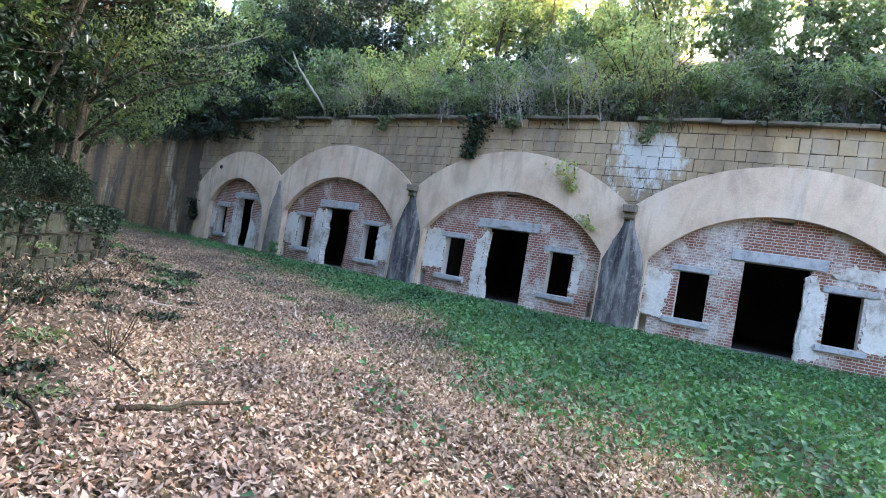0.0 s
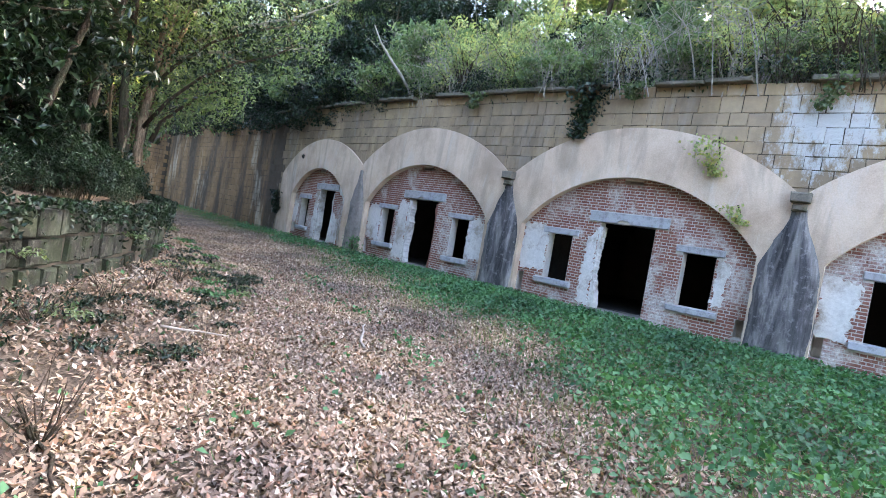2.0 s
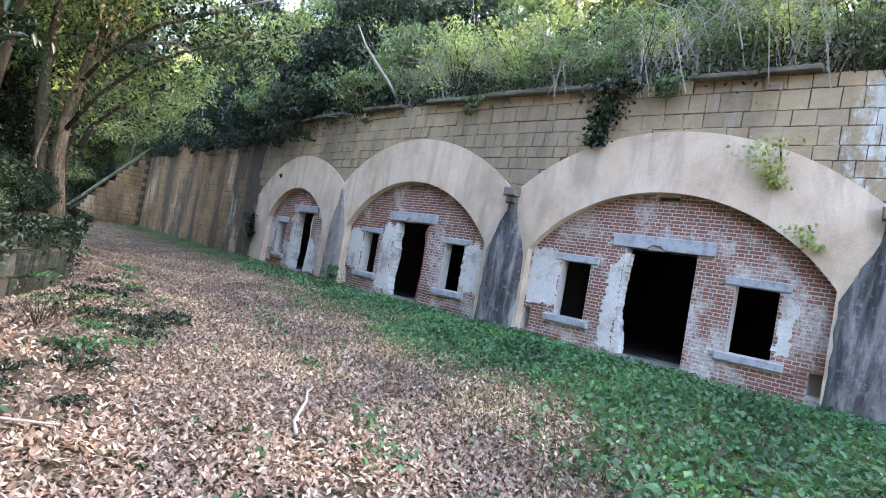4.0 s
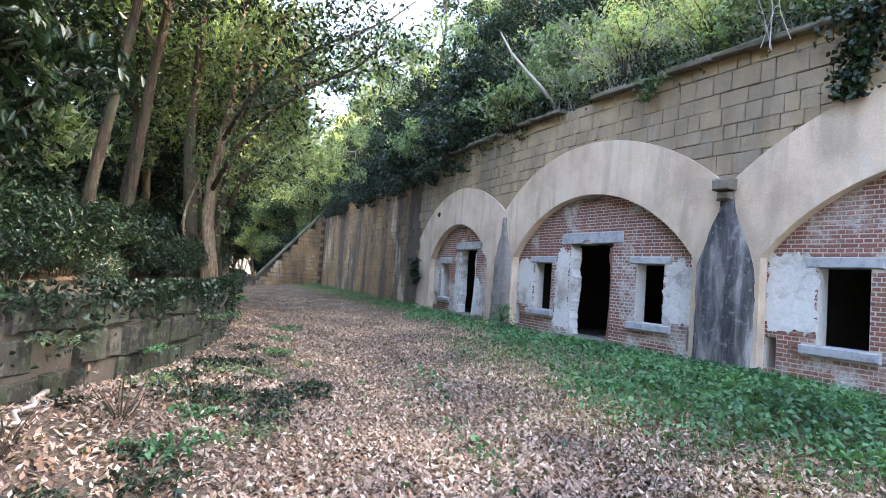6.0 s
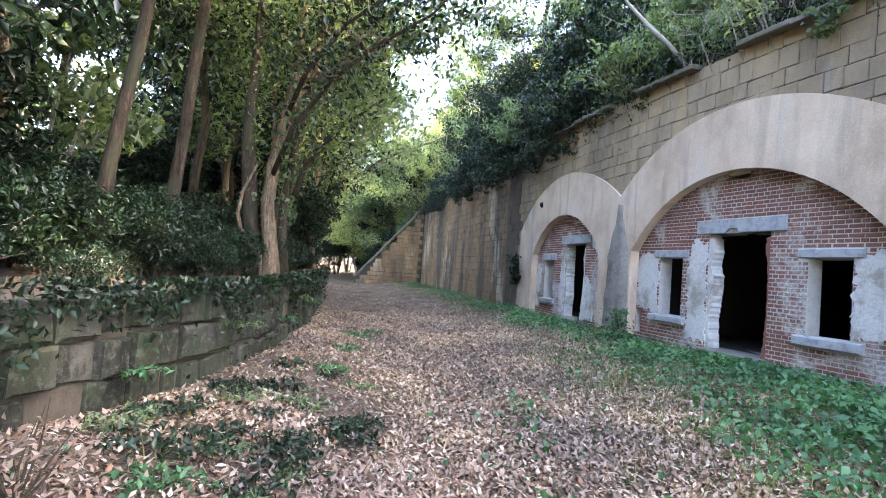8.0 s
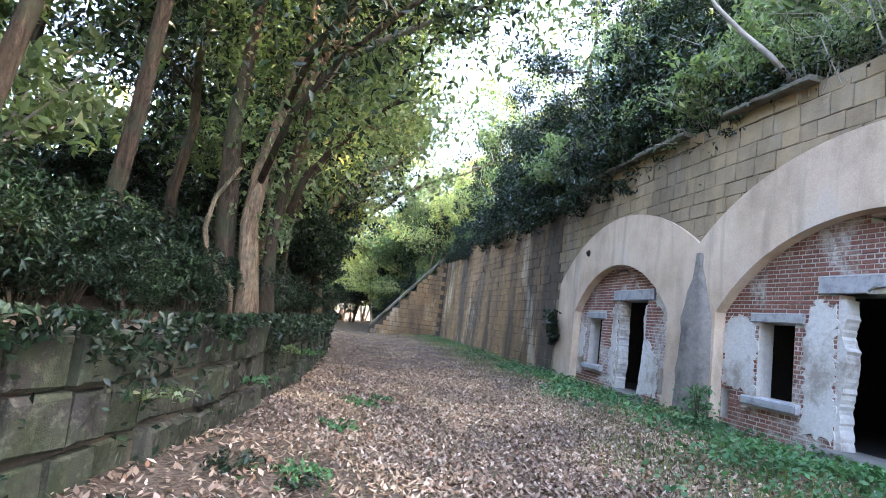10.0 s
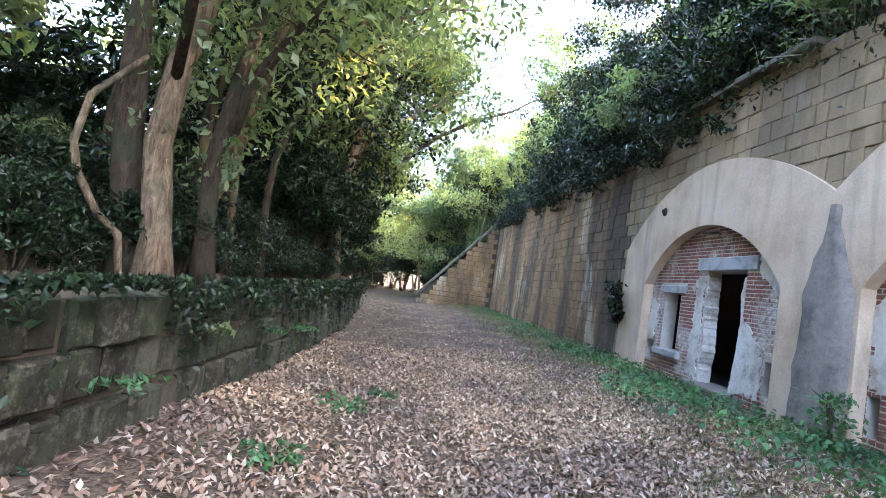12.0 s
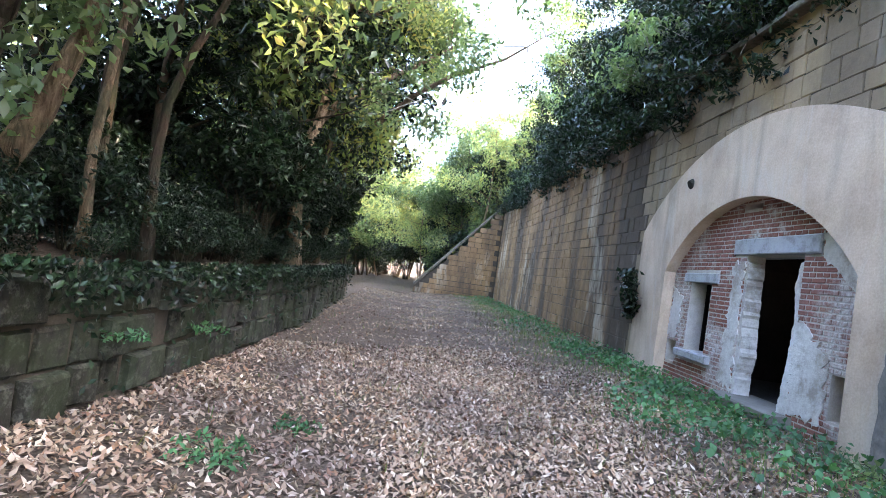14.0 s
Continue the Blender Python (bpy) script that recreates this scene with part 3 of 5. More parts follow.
def build_infill(index, b):
    holes, stones, niches = openings(b)
    lim = (b["c"] - b["half"] - 0.05, b["c"] + b["half"] + 0.05)
    us = sorted({lim[0], lim[1], *[h[0] for h in holes + niches], *[h[1] for h in holes + niches], *np.arange(-2.8, 2.85, 0.4).round(3)})
    us = [u for u in us if lim[0] <= u <= lim[1]]
    zs = sorted({-0.5, 3.25, *[h[2] for h in holes + niches], *[h[3] for h in holes + niches]})
    s0, v, f = b["s"], [], []

    def quad(*p):
        n = len(v)
        v.extend(p)
        f.append(tuple(range(n, n + 4)))

    md = BRICK_D - 0.006
    for u0, u1, z0, z1 in cells(us, zs, holes + niches):
        quad(fp(s0 + u0, z0, md), fp(s0 + u1, z0, md), fp(s0 + u1, z1, md), fp(s0 + u0, z1, md))
    for (u0, u1, z0, z1), deep in [(h, 0.28) for h in holes] + [(n, 0.3) for n in niches]:
        e = md - deep
        A = [fp(s0 + u, z, md) for u, z in ((u0, z0), (u1, z0), (u1, z1), (u0, z1))]
        B = [fp(s0 + u, z, e) for u, z in ((u0, z0), (u1, z0), (u1, z1), (u0, z1))]
        for i in range(4):
            j = (i + 1) % 4
            quad(A[i], A[j], B[j], B[i])
        if deep == 0.3:
            quad(*B)
    wall = piece("wall_%d" % (index + 2), v, f, LIMEMORTAR)
    tagged(wall, "old red brick infill with flaking whitewash, doorway and windows", "wall", kind="structure")
    # dressed stones
    for k, (name, u0, u1, z0, z1) in enumerate(stones):
        w, h = u1 - u0, z1 - z0
        out = 0.035 if name == "lintel" else 0.10
        notch = name == "lintel" and k == 0 and index in (1, 2)
        vv, ff = notched(w, h, 0.5, -0.1, 0.16) if notch else block(w, h, 0.5, 0.014, k + index * 7, 0.006)
        ob = piece(name, vv, ff, GRANITE, wall, "grey granite " + name)
        ob.matrix_world = fpose(s0 + (u0 + u1) / 2, (z0 + z1) / 2, BRICK_D + out)
    # bricks, in alternate courses of stretchers and headers
    blocked = [(h[0], h[1], h[2], h[3]) for h in holes + niches] + [(u0, u1, z0, z1) for _, u0, u1, z0, z1 in stones]
    shared, rest, count = {}, [], 0
    z, row = -0.33, 0
    while z < b["zc"] + 0.02:
        step = STRETCH if row % 2 else HEADER
        u = lim[0] - (0.06 if row % 2 else 0.0)
        zm = z + COURSE / 2
        spans = sorted((a, c) for a, c, lo, hi in blocked if lo - 0.02 < zm < hi + 0.02)
        while u < lim[1]:
            a, c = u + JOINT / 2, u + step - JOINT / 2
            u += step
            for p, q in spans:
                if a >= p - 0.001 and c <= q + 0.001:
                    a = c
                elif a < p < c:
                    if q < c and c - q > p - a:
                        a = q + 0.004
                    else:
                        c = p - 0.004
                elif a < q < c:
                    a = q + 0.004
            if c - a < 0.03:
                continue
            m = (a + c) / 2
            top = inner(b, min(max(s0 + m, s0 + b["c"] - b["half"]), s0 + b["c"] + b["half"]))
            if top is None or zm > top + 0.08:
                continue
            w = round((c - a) / 0.0294) * 0.0294 if c - a > 0.05 else round(c - a, 3)
            w = min(w, c - a + 0.004)
            d = BRICK_D + random.uniform(-0.003, 0.006)
            pick = index == 2 and count < 300 and 0.5 < zm and m > -1.2
            key = (round(w, 3), random.randrange(2))
            if pick:
                if key not in shared:
                    shared[key] = mesh_of("brick", *block(key[0], COURSE - JOINT, 0.08, 0.005, key[1], 0.0025), BRICK)
                ob = new("brick", shared[key])
                ob.parent = wall
                ob.matrix_world = fpose(s0 + m, zm, d)
                count += 1
            else:
                vv, ff = block(c - a, COURSE - JOINT, 0.05, 0.005, row * 91 + int(u * 50), 0.0025)
                rest.append((put(vv, fpose(s0 + m, zm, d)), ff))
        z += COURSE
        row += 1
    vv, ff = join(rest)
    ob = piece("brickwork", vv, ff, BRICK, wall, "red brick courses in English bond")
    ob["kind"] = "stuff"
    return wall


def patch(wall, s0, outline, d, thick, seed, material, label, rag=0.055):
    """A ragged sheet of render left on the bricks."""
    r = random.Random(seed)
    ring = []
    for (u0, z0), (u1, z1) in zip(outline, outline[1:] + outline[:1]):
        n = max(2, int(math.hypot(u1 - u0, z1 - z0) / 0.05))
        for i in range(n):
            k = i / n
            ring.append((u0 + (u1 - u0) * k + r.uniform(-rag, rag), z0 + (z1 - z0) * k + r.uniform(-rag, rag)))
    bm = bmesh.new()
    vs = [bm.verts.new(fp(s0 + u, z, d)) for u, z in ring]
    face = bm.faces.new(vs)
    res = bmesh.ops.extrude_face_region(bm, geom=[face])
    out = fp(s0, 0, 1) - fp(s0, 0, 0)
    bmesh.ops.translate(bm, vec=out * thick, verts=[e for e in res["geom"] if isinstance(e, bmesh.types.BMVert)])
    bmesh.ops.recalc_face_normals(bm, faces=bm.faces)
    return part("render_patch", bm, material, wall, label)


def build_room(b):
    """The vaulted chamber behind a bay, its darkness put into the wall colour."""
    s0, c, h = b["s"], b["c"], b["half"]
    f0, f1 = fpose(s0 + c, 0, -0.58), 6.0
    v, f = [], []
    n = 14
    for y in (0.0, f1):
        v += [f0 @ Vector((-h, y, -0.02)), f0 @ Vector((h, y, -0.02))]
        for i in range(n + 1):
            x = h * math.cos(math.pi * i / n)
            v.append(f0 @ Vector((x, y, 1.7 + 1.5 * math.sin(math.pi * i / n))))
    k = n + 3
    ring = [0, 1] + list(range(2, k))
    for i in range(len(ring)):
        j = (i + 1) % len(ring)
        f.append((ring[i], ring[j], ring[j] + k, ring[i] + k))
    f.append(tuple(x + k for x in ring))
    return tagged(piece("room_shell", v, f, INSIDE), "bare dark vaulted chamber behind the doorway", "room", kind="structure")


def build_threshold(b):
    v, f = block(1.5, 0.16, 1.0, 0.03, 2, 0.02)
    ob = new("threshold", mesh_of("threshold", v, f, SILLFLOOR))
    ob.matrix_world = fpose(b["s"], -0.09, 0.12)
    return tagged(ob, "worn pale concrete threshold slab in the doorway", "step", kind="structure")


def build_return():
    """The end wall that turns out towards the track under a falling coping."""
    L, thick = 4.6, 0.6
    base = fpose(CORNER_S, 0, 0)
    v, f = [], []
    end = tagged(piece("wall_6", *join([([base @ Vector(p) for p in ((0.05, 0.6, -0.5), (0.05, -L, -0.5), (0.05, -L, 0.0), (0.05, 0.6, WALL_TOP), (-thick, 0.6, -0.5), (-thick, -L, -0.5), (-thick, -L, 0.0), (-thick, 0.6, WALL_TOP))],
               [(0, 1, 2, 3), (7, 6, 5, 4), (3, 2, 6, 7), (1, 5, 6, 2)])]), MORTAR), "brown ashlar end wall under a sloping coping", "wall", kind="structure")
    stones = []
    for r in range(19):
        z = -0.35 + 0.3 * r
        y = -0.05 - 0.2 * (r % 2)
        while y > -L:
            w = random.choice((0.4, 0.5, 0.62))
            if z + 0.3 < (WALL_TOP) * (1 + (y - w) / L) + 0.12:
                vv, ff = block(w - 0.02, 0.28, 0.2, 0.015, r, 0.01)
                stones.append((put(vv, base @ pose(0.09 + random.uniform(-.02, .02), y - w / 2, z + 0.15, 0, 0, 90)), ff))
            y -= w
    vv, ff = join(stones)
    ob = piece("end_stones", vv, ff, WINGSTONE, end, "brown sandstone courses")
    ob["kind"] = "stuff"
    n = 7
    ang = math.degrees(math.atan2(WALL_TOP, L))
    ln = math.hypot(WALL_TOP, L) / n
    for i in range(n):
        k = (i + 0.5) / n
        vv, ff = block(ln - 0.02, 0.14, 0.8, 0.02, i, 0.012)
        ob = piece("coping_stone", vv, ff, COPING, end)
        ob.matrix_world = base @ Matrix.Translation((0.15, -L * k, WALL_TOP * (1 - k) + 0.08)) @ pose(0, 0, 0, 0, 0, 90) @ pose(0, 0, 0, 0, -ang, 0)


# ---- hillside over the wall, terrace behind the low wall ----
def hill_z(s, d):
    """Height of the bank behind the front, d being negative there."""
    back = max(-d - 0.35, 0.0)
    return WALL_TOP - 0.08 + 0.62 * min(back, 9) + 0.12 * max(back - 9, 0) + 0.12 * math.sin(s * 1.3) * min(back, 1)


def build_hill():
    v, f = [], []
    ss, dd = np.arange(-58, 19.9, 1.0), [-0.35, -0.9, -1.6, -2.5, -4, -6, -8, -10, -14, -20, -30]
    for s in ss:
        for d in dd:
            v.append(fp(s, hill_z(s, d), d))
    n = len(dd)
    for i in range(len(ss) - 1):
        for j in range(n - 1):
            f.append((i * n + j, (i + 1) * n + j, (i + 1) * n + j + 1, i * n + j + 1))
    # the bank's own foot past the end of the wall
    return tagged(piece("ground_bank", v, f, GROUND, flat=False), "steep earth bank under shrubs above the battery wall", "ground", kind="structure")


def build_end_bank():
    v, f = [], []
    ss = np.arange(-58, CORNER_S + 0.5, 1.0)
    for s in ss:
        for d, z in ((3.2, -0.55), (2.2, 0.3), (1.0, 2.4), (0.0, 4.2), (-0.6, 5.3)):
            v.append(fp(s, z + 0.15 * math.sin(s), d))
    for i in range(len(ss) - 1):
        for j in range(4):
            f.append((i * 5 + j, (i + 1) * 5 + j, (i + 1) * 5 + j + 1, i * 5 + j + 1))
    return tagged(piece("ground_slope", v, f, GROUND, flat=False), "wooded earth slope past the end of the wall", "ground", kind="structure")


def terrace_z(q):
    return LOW_TOP - 0.02 + 0.06 * max(-q - 0.3, 0)


def low_point(t, q, z):
    x, y, a = low(t)
    return Vector((x + q * math.sin(a), y - q * math.cos(a), z))


def build_terrace():
    v, f = [], []
    tt, qq = np.arange(0, LOW_T[-1], 1.0), [-0.3, -1.0, -2, -3.5, -6, -10, -18, -40]
    for t in tt:
        for q in qq:
            v.append(low_point(t, q, terrace_z(q) + 0.06 * math.sin(t * 1.9 + q)))
    n = len(qq)
    for i in range(len(tt) - 1):
        for j in range(n - 1):
            f.append((i * n + j, (i + 1) * n + j, (i + 1) * n + j + 1, i * n + j + 1))
    return tagged(piece("ground_terrace", v, f, GROUND, flat=False), "leafy woodland terrace behind the low stone wall", "ground", kind="structure")


def build_low_wall():
    v, f = [], []
    tt = np.arange(0, LOW_T[-1], 0.5)
    for t in tt:
        v += [low_point(t, -0.07, -0.8), low_point(t, -0.07, LOW_TOP - 0.03), low_point(t, -0.5, LOW_TOP - 0.03)]
    for i in range(len(tt) - 1):
        a = i * 3
        f += [(a, a + 3, a + 4, a + 1), (a + 1, a + 4, a + 5, a + 2)]
    wall = tagged(piece("wall_7", v, f, MORTAR), "low retaining wall of large mossy squared stone blocks", "wall", kind="structure")
    h, shared = 0.335, {}
    for r in range(4):
        z = LOW_TOP - h * (r + 1)
        t = 1.2 + 0.17 * (r % 2)
        rr = random.Random(40 + r)
        while t < LOW_T[-1] - 1:
            w = rr.choice((0.26, 0.31, 0.37, 0.43))
            if rr.random() > 0.03:
                key = (w, rr.randrange(4))
                if key not in shared:
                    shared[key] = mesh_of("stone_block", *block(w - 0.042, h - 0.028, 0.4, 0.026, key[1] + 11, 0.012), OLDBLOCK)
                x, y, a = low(t + w / 2)
                ob = new("stone_block", shared[key])
                ob.parent = wall
                p = low_point(t + w / 2, rr.uniform(-0.055, 0.05), z + h / 2 + rr.uniform(-0.015, 0.015))
                ob.matrix_world = Matrix.Translation(p) @ pose(0, 0, 0, rr.uniform(-2, 2), rr.uniform(-1.5, 1.5), math.degrees(a) + rr.uniform(-4, 4))
            t += w


# ---- plants ----
def clump_points(n, centres, radius, seed, flat=0.7):
    g = np.random.default_rng(seed)
    c = np.asarray(centres, float)
    k = g.integers(0, len(c), n)
    d = g.normal(size=(n, 3))
    d /= np.linalg.norm(d, axis=1)[:, None]
    r = np.asarray(radius, float)
    r = r[k] if r.ndim else np.full(n, float(r))
    d *= (r * g.uniform(0.25, 1.0, n) ** 0.6)[:, None]
    d[:, 2] *= flat
    return c[k] + d


def make_shrub(name, label, seed, w, h, n, size, material, twigs=14, slim=0.4, droop=0.0):
    g = np.random.default_rng(seed)
    root = new(name)
    tagged(root, label, "shrub", group="shrubs on the bank and terrace")
    ends, shapes = [], []
    for i in range(twigs):
        a, o = g.uniform(0, 6.28), g.uniform(0.25, 1.0)
        tip = np.array([math.cos(a) * w * o, math.sin(a) * w * o, h * g.uniform(0.45 - droop, 1.0) * (1.15 - 0.4 * o) - droop * 0.5 * o])
        mid = tip * [0.4, 0.4, 0.62] + g.normal(0, 0.06, 3)
        shapes.append(tube([(tip[0] * 0.06, tip[1] * 0.06, -0.25), mid, tip, tip * 1.12 + g.normal(0, 0.08, 3)], [0.022, 0.016, 0.009, 0.003], 4))
        for k in range(3):
            q = mid + (tip - mid) * g.uniform(0.2, 1.0)
            e = q + g.normal(0, 0.28, 3) * [1, 1, 0.8] + [0, 0, 0.12]
            shapes.append(tube([q, (q + e) / 2 + g.normal(0, 0.03, 3), e], [0.008, 0.005, 0.002], 3))
            ends.append(e)
        ends += [tip, mid + (tip - mid) * 0.5]
    v, f = join(shapes)
    piece("stem", v, f, BARK if seed % 2 else DEADWOOD, root)["kind"] = "stuff"
    pts = clump_points(n, ends, g.uniform(0.16, 0.42, len(ends)), seed)
    pts[:, 2] = np.maximum(pts[:, 2], 0.02 - droop)
    array_piece("foliage", *leaves(pts, size, 0.5, slim, 0.16, seed), material, root)
    return root


def make_brush(seed):
    """A tangle of thin bare stems, arching out and down."""
    g = np.random.default_rng(seed)
    root = tagged(new("brushwood"), "tangle of thin bare grey stems on the bank", "brushwood", group="bare brush on the bank")
    shapes = []
    for i in range(46):
        o = g.normal(0, 0.55, 3) * [1, 0.5, 0]
        a, L = g.uniform(0, 6.28), g.uniform(0.7, 2.2)
        q = Vector((o[0] + math.cos(a) * L * 0.3, o[1] + math.sin(a) * L * 0.3, L * 0.6))
        e = q + Vector((math.cos(a) * L * 0.45, math.sin(a) * L * 0.45, L * g.uniform(-0.1, 0.4)))
        k = g.uniform(0.6, 1.3)
        shapes.append(tube([(o[0], o[1], -0.25), q * 0.5 + Vector((o[0], o[1], 0)) * 0.5 + Vector(g.normal(0, 0.05, 3)), q, e], [0.011 * k, 0.009 * k, 0.007 * k, 0.003], 4))
        for j in range(2):
            b = q.lerp(e, g.uniform(0, 0.8))
            shapes.append(tube([b, b + Vector(g.normal(0, 0.22, 3))], [0.005, 0.002], 3))
    v, f = join(shapes)
    piece("stem", v, f, DEADWOOD if seed % 2 else BARK, root)["kind"] = "stuff"
    return root


def make_tree(name, label, seed, height, lean, r0, crown_from, spread, n, size, material, bark, limbs=7, wob=0.4, flat=0.75):
    g = np.random.default_rng(seed)
    root = new(name)
    tagged(root, label, "tree", group="woodland trees")
    k = 9
    pts = []
    off = np.zeros(2)
    for i in range(k + 1):
        q = i / k
        off = off + g.normal(0, wob, 2) * height * 0.03
        pts.append(np.array([lean[0] * q ** 1.1 + off[0] * min(i, 1), lean[1] * q ** 1.1 + off[1] * min(i, 1), -0.3 + q * (height + 0.3)]))
    rad = [r0 * (1.35 if i == 0 else 1.0) * (1 - 0.8 * i / k) for i in range(k + 1)]
    v, f = tube(pts, rad, 9, 0.10, seed)
    piece("trunk", v, f, bark, root, flat=False)
    ends, rr, sub = [], [], []
    for i in range(limbs):
        q = crown_from + (1 - crown_from) * (i + 0.3) / limbs
        j = min(int(q * k), k - 1)
        base = pts[j] + (pts[j + 1] - pts[j]) * (q * k - j)
        a = g.uniform(0, 6.28)
        L = spread * g.uniform(0.6, 1.1) * (1.1 - 0.35 * q)
        tip = base + np.array([math.cos(a) * L, math.sin(a) * L, L * g.uniform(0.15, 0.75)])
        mid = (base + tip) / 2 + g.normal(0, 0.12 * L, 3)
        v, f = tube([base, base * 0.6 + mid * 0.4 + g.normal(0, 0.03, 3), mid, tip], [r0 * 0.36, r0 * 0.28, r0 * 0.18, r0 * 0.04], 6, 0.08, seed + i)
        piece("limb", v, f, bark, root, flat=False)
        for s in range(4):
            o = base + (tip - base) * g.uniform(0.4, 1.0)
            e = o + g.normal(0, 0.3 * L, 3) * [1, 1, 0.6]
            sub.append(tube([mid if s == 0 else o, (o + e) / 2, e], [r0 * 0.09, r0 * 0.06, 0.006], 4))
            ends.append(e)
            rr.append(g.uniform(0.35, 0.75))
        ends.append(tip)
        rr.append(g.uniform(0.5, 0.9))
    v, f = join(sub)
    piece("twig_spray", v, f, bark, root)["kind"] = "stuff"
    ends.append(pts[-1])
    rr.append(0.8)
    array_piece("crown", *leaves(clump_points(n, ends, np.array(rr) * spread / 2.2, seed, flat), size, 0.5, 0.42, 0.15, seed), material, root)
    return root


def spot(ob, x, y, z, rz=0, k=1.0, tilt=0):
    return copy_thing(ob, Matrix.Translation((x, y, z)) @ pose(0, 0, 0, tilt, 0, rz) @ Matrix.Diagonal((k, k, k, 1)))


def place(ob, x, y, z, rz=0, k=1.0):
    ob.matrix_basis = Matrix.Translation((x, y, z)) @ pose(0, 0, 0, 0, 0, rz)
    return ob


def plants():
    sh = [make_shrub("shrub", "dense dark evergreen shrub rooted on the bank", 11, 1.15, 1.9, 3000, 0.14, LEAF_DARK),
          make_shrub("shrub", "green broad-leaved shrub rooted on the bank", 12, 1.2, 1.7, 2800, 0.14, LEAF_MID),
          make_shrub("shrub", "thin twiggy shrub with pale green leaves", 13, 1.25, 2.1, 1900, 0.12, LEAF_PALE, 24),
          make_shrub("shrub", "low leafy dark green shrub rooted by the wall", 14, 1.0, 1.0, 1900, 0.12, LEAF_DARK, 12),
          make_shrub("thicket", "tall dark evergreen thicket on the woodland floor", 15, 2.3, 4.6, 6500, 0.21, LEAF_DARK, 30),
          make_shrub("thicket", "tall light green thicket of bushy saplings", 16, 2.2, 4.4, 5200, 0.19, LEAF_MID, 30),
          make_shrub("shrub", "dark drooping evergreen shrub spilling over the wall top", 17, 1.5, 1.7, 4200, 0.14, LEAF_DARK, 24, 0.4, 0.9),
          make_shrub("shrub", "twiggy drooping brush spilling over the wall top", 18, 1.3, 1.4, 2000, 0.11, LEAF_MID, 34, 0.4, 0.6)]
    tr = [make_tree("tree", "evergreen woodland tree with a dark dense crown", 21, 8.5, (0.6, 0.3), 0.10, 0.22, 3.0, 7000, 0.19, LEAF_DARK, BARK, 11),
          make_tree("tree", "slender woodland tree with a light green crown", 22, 9.5, (-0.8, 0.5), 0.11, 0.3, 2.9, 7500, 0.19, LEAF_MID, BARK, 10),
          make_tree("tree", "thin tree with pale yellow-green autumn leaves", 23, 8.0, (0.5, -0.9), 0.09, 0.3, 2.8, 5500, 0.18, LEAF_PALE, PALEBARK, 9),
          make_tree("tree", "tall bare-stemmed tree with a high leafy crown", 24, 11.0, (1.2, 0.8), 0.11, 0.36, 3.1, 6500, 0.19, LEAF_DARK, BARK, 10)]
    br = [make_brush(41), make_brush(42), make_brush(43)]
    r = random.Random(5)
    used = set()

    def add(pool, i, x, y, z, k):
        ob = pool[i]
        if ob.name in used:
            return spot(ob, x, y, z, r.uniform(0, 360), k)
        used.add(ob.name)
        return place(ob, x, y, z, r.uniform(0, 360))

    # on the bank: a thick edge, then rows behind, then trees
    for d, step, ks in ((-0.6, 1.15, (0.5, 0.8)), (-1.7, 1.5, (0.75, 1.05)), (-3.4, 1.9, (0.9, 1.3)), (-5.6, 2.5, (1.1, 1.5))):
        s = CORNER_S - 6
        while s < 15:
            dd = d + r.uniform(-0.35, 0.25)
            p = fp(s, hill_z(s, dd) - 0.05, dd)
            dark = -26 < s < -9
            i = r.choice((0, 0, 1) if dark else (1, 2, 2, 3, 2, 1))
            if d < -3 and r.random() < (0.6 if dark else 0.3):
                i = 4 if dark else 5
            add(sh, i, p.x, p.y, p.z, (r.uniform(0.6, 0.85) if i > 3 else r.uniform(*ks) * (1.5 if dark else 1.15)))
            s += step * r.uniform(0.75, 1.25)
    s = -35.0
    while s < -12.5:
        p = fp(s, WALL_TOP - 0.3, -0.55)
        add(sh, 6, p.x, p.y, p.z + 0.45, r.uniform(0.8, 1.2))
        if r.random() < 0.6:
            q = fp(s, WALL_TOP + 0.5, -1.3)
            add(sh, 4, q.x, q.y, q.z, r.uniform(0.5, 0.8))
        s += 1.0 * r.uniform(0.8, 1.2)
    s = -37.0
    while s < -14:
        q = fp(s, hill_z(s, -2.4), -2.4 + r.uniform(-0.7, 0.6))
        add(tr, r.choice((0, 3, 0, 1)), q.x, q.y, q.z - 0.1, r.uniform(0.65, 0.9))
        s += 2.2 * r.uniform(0.8, 1.2)
    s = -12.0
    while s < 14:
        p = fp(s, WALL_TOP + 0.2, -0.65)
        add(sh, r.choice((7, 7, 6) if s < -4 or s > 5.5 else (7,)), p.x, p.y, p.z, r.uniform(0.45, 0.8))
        s += 1.5 * r.uniform(0.6, 1.4)
    for d, step in ((-5.0, 3.0), (-8, 3.0), (-12, 3.2)):
        s = CORNER_S - 18
        while s < 17:
            dd = d + r.uniform(-1, 1)
            p = fp(s, hill_z(s, dd) - 0.1, dd)
            dark = -27 < s < -10
            i = r.choice((0, 0, 3, 1) if dark else (2, 2, 1, 2, 1))
            add(tr, i, p.x, p.y, p.z, r.uniform(0.7, 0.95))
            s += step * r.uniform(0.7, 1.3)
    s = -20.0
    while s < 14:
        dd = r.choice((-0.5, -0.8, -1.6))
        p = fp(s, hill_z(s, dd), dd)
        add(br, r.randrange(3), p.x, p.y, p.z, r.uniform(0.7, 1.25))
        s += r.uniform(0.45, 0.9)
